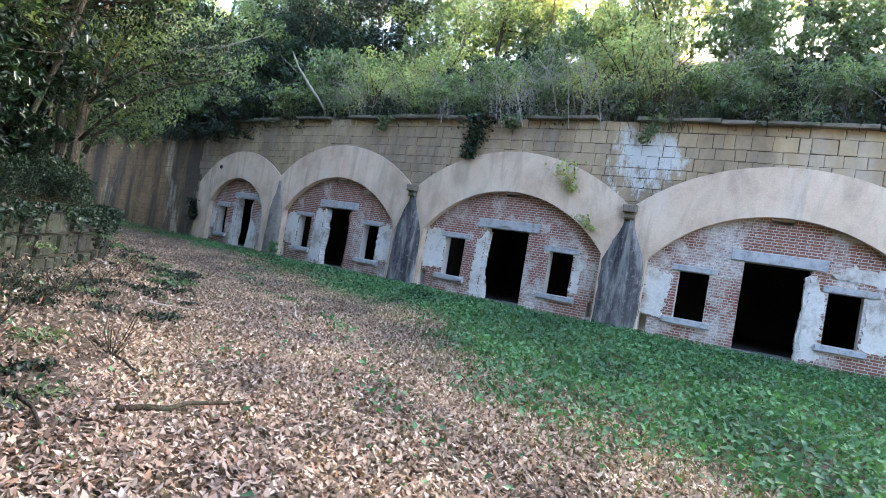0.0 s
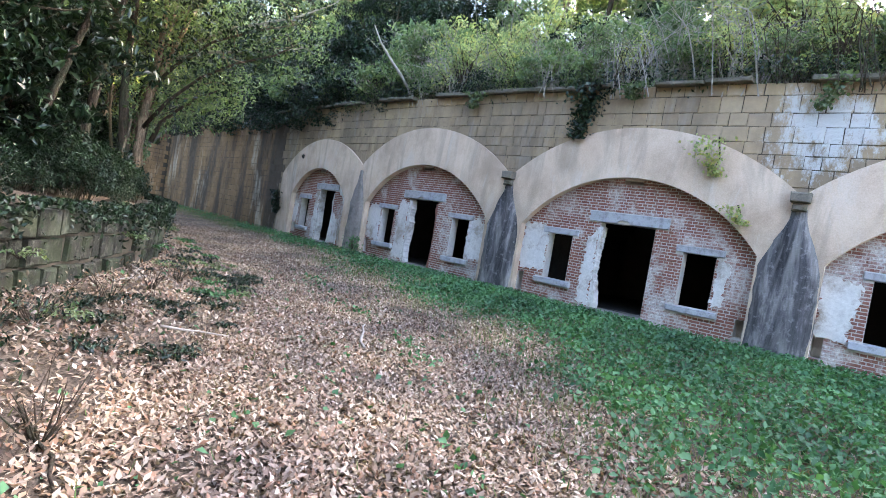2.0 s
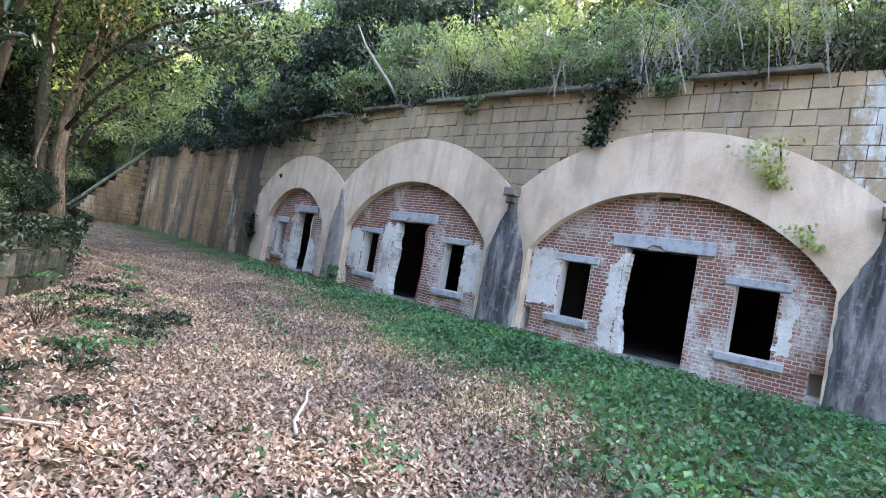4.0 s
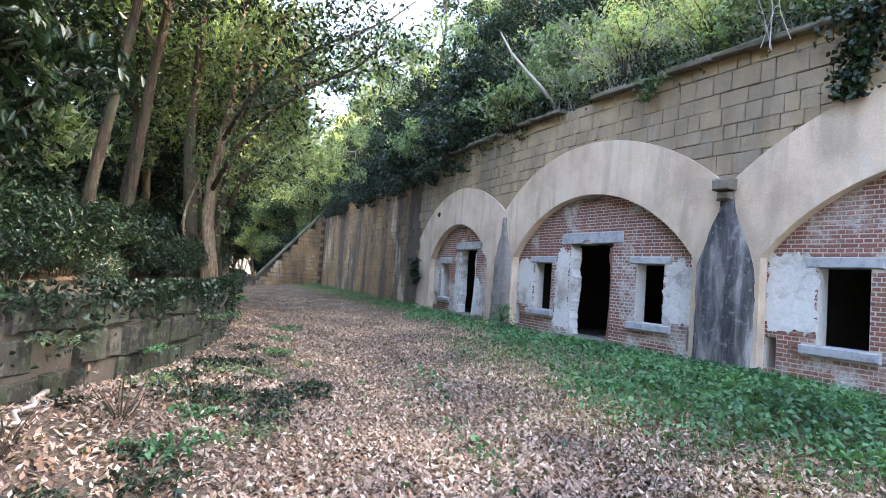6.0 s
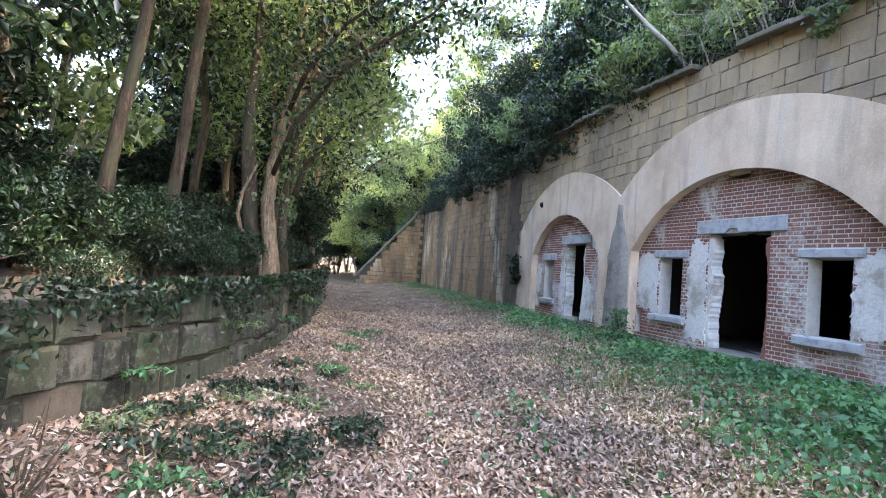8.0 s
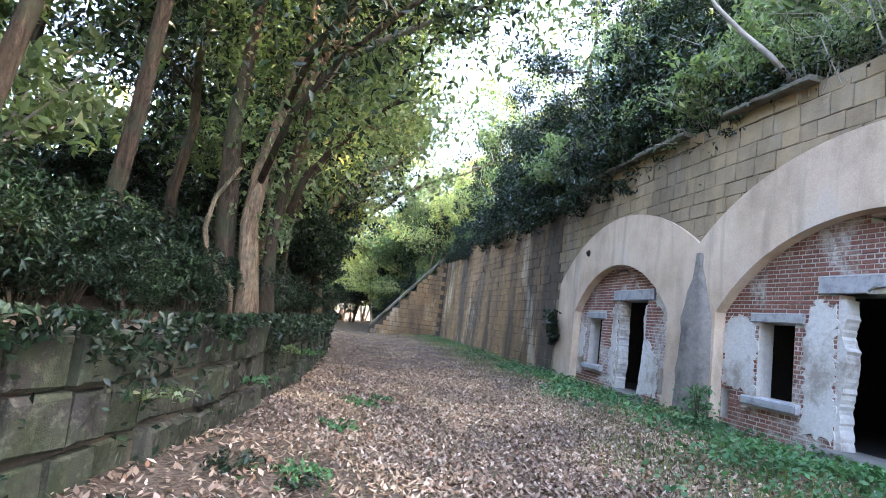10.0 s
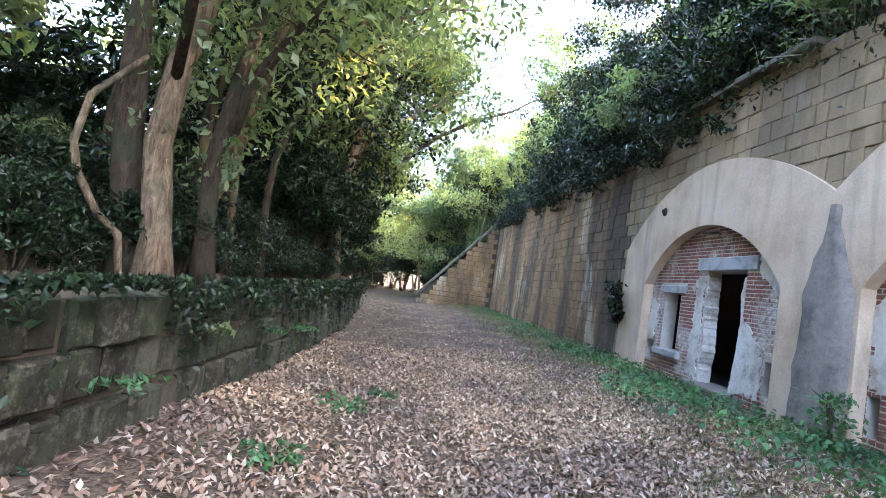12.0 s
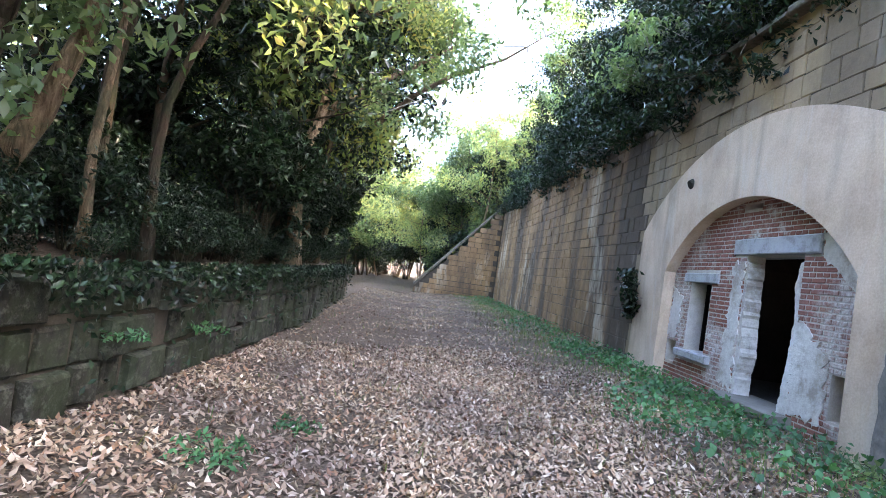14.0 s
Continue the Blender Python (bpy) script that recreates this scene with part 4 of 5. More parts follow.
    # the slope past the wall's end
    for k in range(26):
        s, d = r.uniform(CORNER_S - 24, CORNER_S - 1), r.uniform(-0.5, 3.0)
        p = fp(s, 4.4 - 1.6 * max(d, 0), d)
        add(sh, r.choice((0, 4, 1)), p.x, p.y, p.z, r.uniform(0.8, 1.3))
    for k in range(16):
        s, d = CORNER_S - 1.5 - 1.35 * k + r.uniform(-0.5, 0.5), r.uniform(-4.5, 2.2)
        p = fp(s, 4.0 - 1.7 * max(d, 0) + 0.4 * max(-d, 0), d)
        add(tr, r.choice((1, 2, 2)), p.x, p.y, p.z - 0.3, r.uniform(0.75, 1.1))
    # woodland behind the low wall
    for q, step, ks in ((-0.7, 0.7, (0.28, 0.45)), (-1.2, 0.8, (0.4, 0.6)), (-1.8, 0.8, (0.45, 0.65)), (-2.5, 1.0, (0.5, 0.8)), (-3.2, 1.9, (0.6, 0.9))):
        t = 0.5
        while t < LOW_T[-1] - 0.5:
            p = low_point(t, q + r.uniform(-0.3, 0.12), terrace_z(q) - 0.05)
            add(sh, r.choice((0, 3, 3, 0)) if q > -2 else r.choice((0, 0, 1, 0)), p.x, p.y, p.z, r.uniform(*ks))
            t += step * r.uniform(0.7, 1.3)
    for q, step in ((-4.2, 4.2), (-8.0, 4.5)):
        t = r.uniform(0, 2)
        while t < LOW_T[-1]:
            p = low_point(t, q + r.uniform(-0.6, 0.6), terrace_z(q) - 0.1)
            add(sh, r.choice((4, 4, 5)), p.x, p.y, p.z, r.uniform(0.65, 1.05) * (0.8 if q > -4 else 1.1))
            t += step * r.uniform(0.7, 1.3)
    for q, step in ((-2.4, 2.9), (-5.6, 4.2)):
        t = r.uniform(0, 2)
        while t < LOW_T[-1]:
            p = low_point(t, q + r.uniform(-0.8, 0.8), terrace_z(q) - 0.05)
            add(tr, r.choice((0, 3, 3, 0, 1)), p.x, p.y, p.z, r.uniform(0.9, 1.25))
            t += step * r.uniform(0.7, 1.3)
    # light trees leaning over the track beyond the leaning trunk
    for t in (25.5, 28.0, 30.5):
        p = low_point(t, -0.9, 0.6)
        add(tr, r.choice((1, 2)), p.x, p.y, p.z, r.uniform(1.0, 1.2))
    # dense evergreens close behind the low wall near the start
    t = 1.0
    while t < 7.5:
        p = low_point(t, -1.5 + r.uniform(-0.4, 0.3), terrace_z(-1.5) - 0.1)
        add(tr, 0, p.x, p.y, p.z, r.uniform(0.7, 0.9))
        t += 2.0 * r.uniform(0.85, 1.15)
    # both sides of the track farther on, and round the place behind
    for k in range(34):
        t = r.uniform(0, 42)
        x, y = -19 - 0.78 * t, 23.2 + 0.72 * t
        side = r.choice((-1, 1))
        off = r.uniform(2.2, 9) if side > 0 else r.uniform(2.0, 12)
        x, y = x - side * off * 0.66, y - side * off * 0.75
        s, d = sd(x, y)
        if d[0] < 8.5 and s[0] > CORNER_S - 2.5:
            continue
        add(tr, r.choice((0, 1, 2, 2)), x, y, gz(x, y) - 0.1, r.uniform(0.7, 1.0))
        add(sh, r.choice((0, 4, 5)), x + r.uniform(-1, 1), y + r.uniform(-1, 1), gz(x, y) - 0.05, r.uniform(0.8, 1.2))
    for k in range(20):
        t = 2.0 + 2.3 * k
        for side in (-1, 1):
            off = r.uniform(3.0, 5.5)
            x, y = -19 - 0.78 * t - side * off * 0.66, 23.2 + 0.72 * t - side * off * 0.75
            s, d = sd(x, y)
            if d[0] < 8.5 and s[0] > CORNER_S - 2.5:
                continue
            add(tr, r.choice((1, 2, 1, 0)), x, y, gz(x, y) - 0.1, r.uniform(0.95, 1.3))
            add(sh, r.choice((4, 5, 5)), x - side * 0.6, y - side * 0.7, gz(x, y) - 0.05, r.uniform(0.7, 1.0))
    for k in range(14):
        t, off = r.uniform(40, 56), -9 + 1.35 * k
        x, y = -19 - 0.78 * t + off * 0.66, 23.2 + 0.72 * t + off * 0.75
        add(tr, r.choice((1, 2, 2)), x, y, gz(x, y) - 0.1, r.uniform(1.1, 1.5))
        add(sh, r.choice((4, 5)), x + 2, y - 2, gz(x, y) - 0.1, r.uniform(1.0, 1.4))
    for k in range(14):
        t = r.uniform(0.3, 11)
        p = low_point(t, r.uniform(-3.2, -1.6), 0.6)
        add(sh, 4, p.x, p.y, p.z, r.uniform(0.55, 0.85))
    # trees added mostly out of view beside the start to shade the foreground
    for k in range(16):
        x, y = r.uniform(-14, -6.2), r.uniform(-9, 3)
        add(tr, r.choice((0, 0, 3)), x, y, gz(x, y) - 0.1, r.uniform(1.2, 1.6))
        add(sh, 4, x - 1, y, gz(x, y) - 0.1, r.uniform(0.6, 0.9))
    # unseen trees added at the camera's back to hold off sky light
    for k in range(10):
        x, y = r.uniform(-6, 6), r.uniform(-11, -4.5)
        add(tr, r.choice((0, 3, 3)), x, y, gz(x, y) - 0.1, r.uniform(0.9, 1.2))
    for x, y in ((-18.2, 21.9), (-15.9, 20.3), (-20.5, 23.9), (-14.4, 18.9)):
        add(sh, 4, x - 1.3, y + 0.2, 0.6, r.uniform(0.6, 0.8))
        add(tr, 0, x - 2.6, y + 0.6, 0.6, r.uniform(0.85, 1.0))
    # unseen tall trees added behind the start to block sky and sun
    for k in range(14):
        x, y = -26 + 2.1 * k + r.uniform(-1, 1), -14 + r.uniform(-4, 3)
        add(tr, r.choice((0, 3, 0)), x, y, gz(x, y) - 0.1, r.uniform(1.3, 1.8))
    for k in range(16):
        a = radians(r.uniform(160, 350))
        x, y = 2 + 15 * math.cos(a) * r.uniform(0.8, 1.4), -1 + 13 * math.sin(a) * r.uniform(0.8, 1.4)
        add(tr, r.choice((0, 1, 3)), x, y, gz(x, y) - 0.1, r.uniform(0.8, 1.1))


def stem(name, label, points, radii, bark, category="tree", sides=9, seed=0):
    root = new(name)
    tagged(root, label, category)
    v, f = tube(points, radii, sides, 0.1, seed)
    piece("trunk", v, f, bark, root, flat=False)
    return root


def feature_trees():
    """The clump of thick trunks and the leaning tree beside the low wall, with slim poles between them."""
    trees = [
        ("thick brown tree trunk wrapped in climbing leaves beside the low wall", BARK, 0.15, True,
         [(-10.42, 14.25, 0.55), (-10.36, 14.23, 1.08), (-10.41, 14.12, 1.62), (-10.43, 14.08, 2.22), (-10.54, 14.06, 2.92), (-10.63, 14.1, 3.5), (-10.71, 14.17, 4.12), (-10.8, 14.3, 6.2), (-10.7, 14.6, 8.2)], []),
        ("pale-barked tree leaning to the track, forking into two limbs", PALEBARK, 0.14, True,
         [(-10.1, 14.38, 0.55), (-10.08, 14.34, 1.11), (-10.13, 14.24, 1.89), (-10.2, 14.33, 2.6), (-10.23, 14.48, 3.2), (-10.28, 14.61, 3.72), (-10.32, 14.74, 4.33), (-10.5, 15.0, 6.0), (-10.6, 15.3, 8.0)],
         [[(-10.23, 14.48, 3.2), (-10.22, 14.72, 3.82), (-10.19, 14.97, 4.41), (-10.1, 15.5, 5.7), (-9.9, 16.1, 7.4)],
          [(-10.18, 14.3, 2.4), (-9.4, 14.09, 3.17), (-8.75, 14.24, 3.85), (-8.02, 14.43, 4.33), (-7.2, 14.63, 4.68), (-6.6, 14.59, 5.02)],
          [(-10.25, 14.55, 3.5), (-9.47, 14.3, 4.1), (-8.65, 14.35, 4.75), (-7.78, 14.66, 5.24), (-6.88, 14.89, 5.57)]]),
        ("slim leaf-wrapped trunk behind the clump of trees", BARK, 0.10, True,
         [(-10.6, 15.0, 0.6), (-10.58, 14.92, 1.3), (-10.58, 14.88, 1.9), (-10.61, 15.04, 2.95), (-10.63, 15.21, 3.76), (-10.72, 15.43, 4.81), (-10.8, 15.9, 7.0)],
         [[(-10.33, 14.92, 2.19), (-10.18, 14.98, 2.71), (-9.85, 15.12, 3.12), (-9.49, 15.29, 3.53), (-8.97, 15.44, 3.84)]]),
        ("leaning tree with reddish flaking bark and a limb across the track", PALEBARK, 0.17, False,
         [(-16.2, 20.3, 0.5), (-16.2, 20.29, 1.12), (-16.38, 20.23, 2.34), (-16.51, 20.31, 3.05), (-16.63, 20.65, 3.81), (-16.81, 20.9, 4.94), (-17.05, 21.31, 6.01), (-17.38, 21.81, 7.1)],
         [[(-16.63, 20.65, 3.81), (-16.7, 21.09, 4.31), (-16.69, 21.87, 5.0), (-16.54, 22.78, 5.69), (-16.41, 23.79, 6.54)]]),
        ("slender pole-like tree with pale bark in the woodland edge", PALEBARK, 0.06, False,
         [(-12.06, 15.86, 0.6), (-12.06, 15.86, 1.11), (-12.17, 15.85, 1.78), (-12.36, 15.92, 2.35), (-12.55, 16.0, 2.97), (-12.8, 16.1, 5.0), (-12.7, 16.3, 7.0)], []),
        ("slender pole-like tree with brown bark in the woodland edge", BARK, 0.06, False,
         [(-12.51, 16.56, 0.6), (-12.52, 16.49, 1.79), (-12.52, 16.52, 2.45), (-12.47, 16.67, 3.04), (-12.4, 16.88, 3.61), (-12.2, 17.2, 5.2), (-12.0, 17.6, 7.0)], []),
        ("brown tree trunk leaning over the ferns on the terrace", PALEBARK, 0.12, True,
         [(-11.5, 14.9, 0.6), (-11.36, 15.15, 1.45), (-11.35, 15.31, 1.85), (-11.34, 15.38, 2.09), (-11.32, 15.5, 2.52), (-11.2, 15.8, 4.2), (-11.0, 16.1, 6.5)], []),
        ("brown leaning trunk in the shade behind the low wall", BARK, 0.10, False,
         [(-9.0, 11.2, 0.6), (-9.0, 11.3, 2.0), (-8.9, 11.5, 3.6), (-8.7, 11.6, 5.2), (-8.6, 12.0, 7.5)], []),
        ("thin grey trunk in the shade behind the low wall", BARK, 0.07, False,
         [(-7.6, 8.6, 0.6), (-7.5, 8.9, 2.0), (-7.3, 9.2, 3.4), (-7.2, 9.6, 5.2), (-7.0, 9.9, 7.0)], []),
    ]
    for seed, (label, bark, r0, vines, axis, forks) in enumerate(trees):
        g = np.random.default_rng(seed + 1)
        axis = [Vector(p) for p in axis]
        n = len(axis) - 1
        root = stem("tree", label, axis, [r0 * (1.45 if i == 0 else 1.0) * (1 - 0.6 * i / n) for i in range(n + 1)], bark, seed=seed)
        root["group"] = "woodland trees"
        ends = []
        for i, way in enumerate(forks):
            way = [Vector(p) for p in way]
            m = len(way) - 1
            r1 = r0 * (0.62 if i == 0 else 0.34)
            v, f = tube(way, [r1 * (1 - 0.7 * k / m) for k in range(m + 1)], 8, 0.1, seed + i)
            piece("limb", v, f, bark if i == 0 else BARK, root, flat=False)
            ends += [way[-1], way[-2]]
            sprays = []
            for k in range(9):
                o = way[m // 2].lerp(way[-1], g.uniform(0, 1))
                q = o + Vector(g.normal(0, 0.5, 3))
                sprays.append(tube([o, o.lerp(q, 0.5) + Vector(g.normal(0, 0.06, 3)), q], [0.014, 0.009, 0.003], 4))
                ends.append(q)
            v, f = join(sprays)
            piece("twig_spray", v, f, bark, root)["kind"] = "stuff"
        for i in range(7):
            o = axis[-2].lerp(axis[-1], g.uniform(-0.3, 1))
            a, L = g.uniform(0, 6.28), g.uniform(1.0, 2.6)
            e = o + Vector((math.cos(a) * L + 0.3, math.sin(a) * L, L * g.uniform(0.1, 0.8)))
            v, f = tube([o, o.lerp(e, 0.45) + Vector(g.normal(0, 0.12, 3)), o.lerp(e, 0.75) + Vector(g.normal(0, 0.1, 3)), e], [r0 * 0.35, r0 * 0.25, r0 * 0.15, 0.008], 6, 0.08, i)
            piece("limb", v, f, bark, root, flat=False)
            ends += [e, o.lerp(e, 0.7)]
        array_piece("crown", *leaves(clump_points(4200, ends, 0.85, seed), 0.12, 0.5, 0.42, 0.15, seed), (LEAF_MID, LEAF_DARK, LEAF_MID)[seed % 3], root)
        if vines:
            cl = [axis[0].lerp(axis[-2], k) for k in np.linspace(0.25, 0.9, 12)]
            cl = [min(axis, key=lambda p: abs(p.z - c.z)).lerp(c, 0.5) for c in cl]
            array_piece("climbing_leaves", *leaves(clump_points(330, cl, r0 * 1.9, seed + 50, 1.4), 0.10, 0.3, 0.6, 0.12, seed), LEAF_MID, root, "green climbing vine leaves")
    # bare curved vine stem, dead leaning stem on the bank, overhanging limbs
    root = new("vine_stem")
    tagged(root, "pale bare curved vine stem hanging beside the trunks", "vine")
    v, f = tube([(-10.3, 14.1, 2.6), (-10.04, 13.7, 2.1), (-10.06, 13.65, 1.74), (-10.04, 13.7, 1.52), (-9.97, 13.86, 1.23), (-9.91, 14.01, 1.1), (-9.95, 14.1, 0.6)], [0.02, 0.026, 0.03, 0.032, 0.03, 0.03, 0.03], 6, 0.1, 3)
    piece("stem", v, f, PALEBARK, root, flat=False)
    root = new("dead_tree")
    tagged(root, "pale dead leaning trunk on the bank above the wall", "dead tree")
    v, f = tube([(-5.2, 20.75, 5.5), (-5.66, 20.61, 6.13), (-6.1, 20.5, 6.6), (-6.5, 20.3, 7.1), (-6.75, 20.1, 7.6)], [0.055, 0.05, 0.046, 0.034, 0.012], 7, 0.1, 4)
    piece("trunk", v, f, DEADWOOD, root, flat=False)
    for i, (a, m, e) in enumerate((((-10.0, 15.6, 5.0), (-8.3, 15.6, 5.7), (-6.2, 15.6, 6.5)), ((-10.4, 15.3, 4.4), (-8.6, 15.5, 4.9), (-6.6, 16.2, 5.6)), ((-15.4, 21.2, 3.8), (-13.6, 21.4, 4.6), (-11.8, 21.8, 5.2)))):
        root = new("overhanging_branch")
        tagged(root, "thin grey bare branch reaching over the track", "branch", group="bare overhanging branches")
        a, m, e = Vector(a), Vector(m), Vector(e)
        v, f = tube([a, a.lerp(m, 0.5) + Vector((0, 0, 0.1)), m, m.lerp(e, 0.5) + Vector((0, 0.1, -0.05)), e], [0.06, 0.05, 0.04, 0.025, 0.008], 6, 0.1, i)
        piece("limb", v, f, PALEBARK if i == 2 else DEADWOOD, root, flat=False)
        sh = []
        g = np.random.default_rng(i + 70)
        tips = []
        for k in range(12):
            o = a.lerp(e, g.uniform(0.25, 1.0))
            q = o + Vector(g.normal(0, 0.45, 3))
            sh.append(tube([o, o.lerp(q, 0.5) + Vector(g.normal(0, 0.05, 3)), q], [0.014, 0.009, 0.003], 4))
            tips.append(q)
        v, f = join(sh)
        piece("twig_spray", v, f, DEADWOOD, root)["kind"] = "stuff"
        array_piece("foliage", *leaves(clump_points(1500, tips, 0.4, i), 0.11, 0.5, 0.42, 0.15, i), LEAF_MID, root)


def ivy():
    def hang(s, z1, z0, w, n, label, seed, size=0.10, mat=LEAF_DARK):
        g = np.random.default_rng(seed)
        pts = []
        for i in range(n):
            q = g.uniform(0, 1) ** 0.8
            ww = w * (1 - 0.65 * q) * g.normal(0, 0.42)
            pts.append(fp(s + ww + 0.12 * math.sin(q * 4 + seed), z1 + (z0 - z1) * q, 0.1 + abs(g.normal(0, 0.09)) + 0.1 * (1 - q)))
        root = new("ivy")
        tagged(root, label, "ivy", group="ivy on the battery front")
        v, f = tube([fp(s, z1, 0.12), fp(s + 0.08, (z0 + z1) / 2, 0.11), fp(s, z0 + 0.1, 0.1)], [0.02, 0.015, 0.006], 5)
        piece("stem", v, f, BARK, root)
        array_piece("foliage", *leaves(np.array(pts), size, 0.2, 0.7, 0.1, seed), mat, root)

    hang(-1.45, 5.45, 4.05, 0.75, 900, "thick dark ivy hanging from the wall top over an arch", 1)
    hang(-0.2, 5.4, 5.0, 0.5, 260, "small tuft of green ivy on the coping", 2, 0.1, LEAF_MID)
    hang(1.75, 4.15, 3.3, 0.55, 330, "pale straggling plant growing on the plaster arch", 3, 0.08, LEAF_PALE)
    hang(2.35, 2.75, 2.35, 0.4, 120, "small yellowing plant above the window", 4, 0.08, LEAF_PALE)
    hang(-17.0, 1.75, 0.75, 0.55, 520, "dark fern tuft in the wall joint", 5, 0.12)
    hang(-5.2, 5.35, 4.9, 0.5, 200, "small leafy tuft under the coping", 6, 0.09, LEAF_MID)
    hang(3.6, 5.4, 4.7, 0.45, 200, "small leafy tuft under the coping", 7, 0.09, LEAF_MID)
    # a ragged fringe of stems and leaves along the coping
    g = np.random.default_rng(9)
    pts = []
    for i in range(9000):
        s = g.uniform(CORNER_S, 15)
        reach = 0.25 + 0.25 * math.sin(s * 1.7) * math.sin(s * 0.6 + 1) + (0.35 if s < -8 else 0)
        q = abs(g.normal(0, 1))
        pts.append(fp(s, WALL_TOP + 0.3 - q * reach * 0.55 + g.uniform(-0.1, 0.25), g.uniform(-0.5, 0.42)))
    ob = array_piece("hanging_foliage", *leaves(np.array(pts), 0.10, 0.3, 0.42, 0.12, 9), LEAF_DARK)
    tagged(ob, "ragged fringe of creeper leaves spilling over the coping", "creeper", kind="stuff")
    pts = []
    for i in range(13000):
        t = g.uniform(0.5, LOW_T[-1] - 0.5)
        w = noise.noise((t * 0.8, 3.1, 0.0)) + 0.6 * noise.noise((t * 2.3, 7.7, 0.0))
        q = abs(g.normal(0, 1)) * max(0.04, 0.12 + 0.4 * w)
        if i % 9 == 0 and noise.noise((t * 1.7, q * 3, 1.5)) > 0.1:
            q = g.uniform(0.1, 1.05)
        pts.append(low_point(t, 0.05 + abs(g.normal(0, 0.06)), LOW_TOP + 0.12 - min(q, 1.05)))
    ob = array_piece("hanging_foliage", *leaves(np.array(pts), 0.07, 0.3, 0.5, 0.12, 19), LEAF_DARK)
    tagged(ob, "creeper and ferns spilling over the low stone wall", "creeper", kind="stuff")


GRASS_S = (-60, -25, -11, -7, -4.2, -2.9, -0.55, 1.3, 2.1, 3.2, 5.5, 10, 20)
GRASS_D = (1.9, 1.9, 1.9, 3.2, 3.6, 4.3, 4.9, 6.1, 7.3, 8.3, 10.3, 12.5, 16)


def carpet():
    """Fallen leaves on the track; ground cover and grass along the front."""
    g = np.random.default_rng(31)

    def scatter(n, x0, x1, y0, y1):
        x, y = g.uniform(x0, x1, n), g.uniform(y0, y1, n)
        s, d = sd(x, y)
        return x, y, s, d, low_side(x, y)

    xs = [scatter(330000, -7, 4, -1, 12), scatter(240000, -14, 0, 11, 23), scatter(75000, -30, -9, 19, 38), scatter(55000, -6, 6, -5, -1)]
    x, y, s, d, q = [np.concatenate(k) for k in zip(*xs)]
    edge = np.interp(s, GRASS_S, GRASS_D)
    keep = (d > 0.3) & (q > 0.02) & (g.uniform(0, 1, len(x)) < np.where(d > edge, 1.0, np.clip(1 - (edge - d) / 2.6, 0.09, 1)))
    keep &= g.uniform(0, 1, len(x)) < np.where(q < 1.9, np.where(y < 14, 0.42, 0.7), 1.0)
    keep &= g.uniform(0, 1, len(x)) < 0.82 + 0.3 * np.sin(1.9 * x + 0.7 * y + np.sin(2.1 * y)) * np.sin(1.1 * y - 1.3 * x) + 0.25 * np.sin(5.3 * x + np.sin(3 * y)) * np.sin(4.7 * y)
    x, y = x[keep], y[keep]
    z = ground_z(x, y) + g.uniform(0.008, 0.035, len(x))
    v, f = leaves(np.stack([x, y, z], 1), 0.064, 2.2, 0.42, 0.09, 33, 0.55)
    v[:, 2] = np.maximum(v[:, 2], np.repeat(z, 4) - 0.012)
    tagged(array_piece("leaf_litter", v, f, LITTER), "dry curled pale brown fallen leaves covering the track", "leaf litter", kind="stuff")
    # green cover
    xs = [scatter(190000, -6, 12, 1, 19), scatter(60000, -14, 0, 12, 26), scatter(70000, -36, -8, 19, 44)]
    x, y, s, d, q = [np.concatenate(k) for k in zip(*xs)]
    edge = np.interp(s, GRASS_S, GRASS_D)
    ragged = edge + 0.7 * np.sin(1.1 * x + 0.7 * y) * np.sin(0.9 * y - 0.5 * x)
    middle = 0.3 * np.exp(-((d - edge - 1.5) / 0.35) ** 2) * (s > -6) * (0.6 + 0.4 * np.sin(2.3 * s))
    dens = np.maximum(np.clip((ragged - d) / np.where(s < -9, 0.7, 2.6), 0, 1), np.maximum(0.03 * (s > -6), middle))
    blot = 0.62 + 0.5 * np.sin(2.7 * x + 1.3 * np.sin(1.9 * y)) * np.sin(2.2 * y + 0.8 * x) + 0.25 * np.sin(6.1 * x + 2 * y) * np.sin(5.3 * y)
    keep = (d > 0.12) & (g.uniform(0, 1, len(x)) < dens * np.where(s < -9, 0.7, 1.0) * np.clip(blot + 0.5 * dens - 0.1, 0.12, 1))
    x, y, dk = x[keep], y[keep], dens[keep]
    z = ground_z(x, y) + g.uniform(0.01, 0.13, len(x)) * (0.4 + dk)
    v, f = leaves(np.stack([x, y, z], 1), 0.07, 1.0, 0.72, 0.14, 35, 0.6)
    tagged(array_piece("ground_cover", v, f, COVER), "bright green low leafy ground cover beside the battery", "ground cover", kind="stuff")
    # blades
    xs = [scatter(50000, -8, 8, 0, 18), scatter(90000, -34, -4, 14, 42)]
    x, y, s, d, q = [np.concatenate(k) for k in zip(*xs)]
    edge = np.interp(s, GRASS_S, GRASS_D) + 0.9
    keep = (d > 0.1) & (q > 0.05) & (g.uniform(0, 1, len(x)) < np.clip((edge - d) / 1.2, 0.03, 1))
    x, y = x[keep], y[keep]
    n = len(x)
    z = ground_z(x, y)
    a, h = g.uniform(0, 6.28, n), g.uniform(0.06, 0.17, n)
    w, b = 0.007, g.uniform(0.2, 0.9, n) * h
    P = np.stack([x, y, z - 0.01], 1)
    side = np.stack([np.cos(a) * w, np.sin(a) * w, 0 * a], 1)
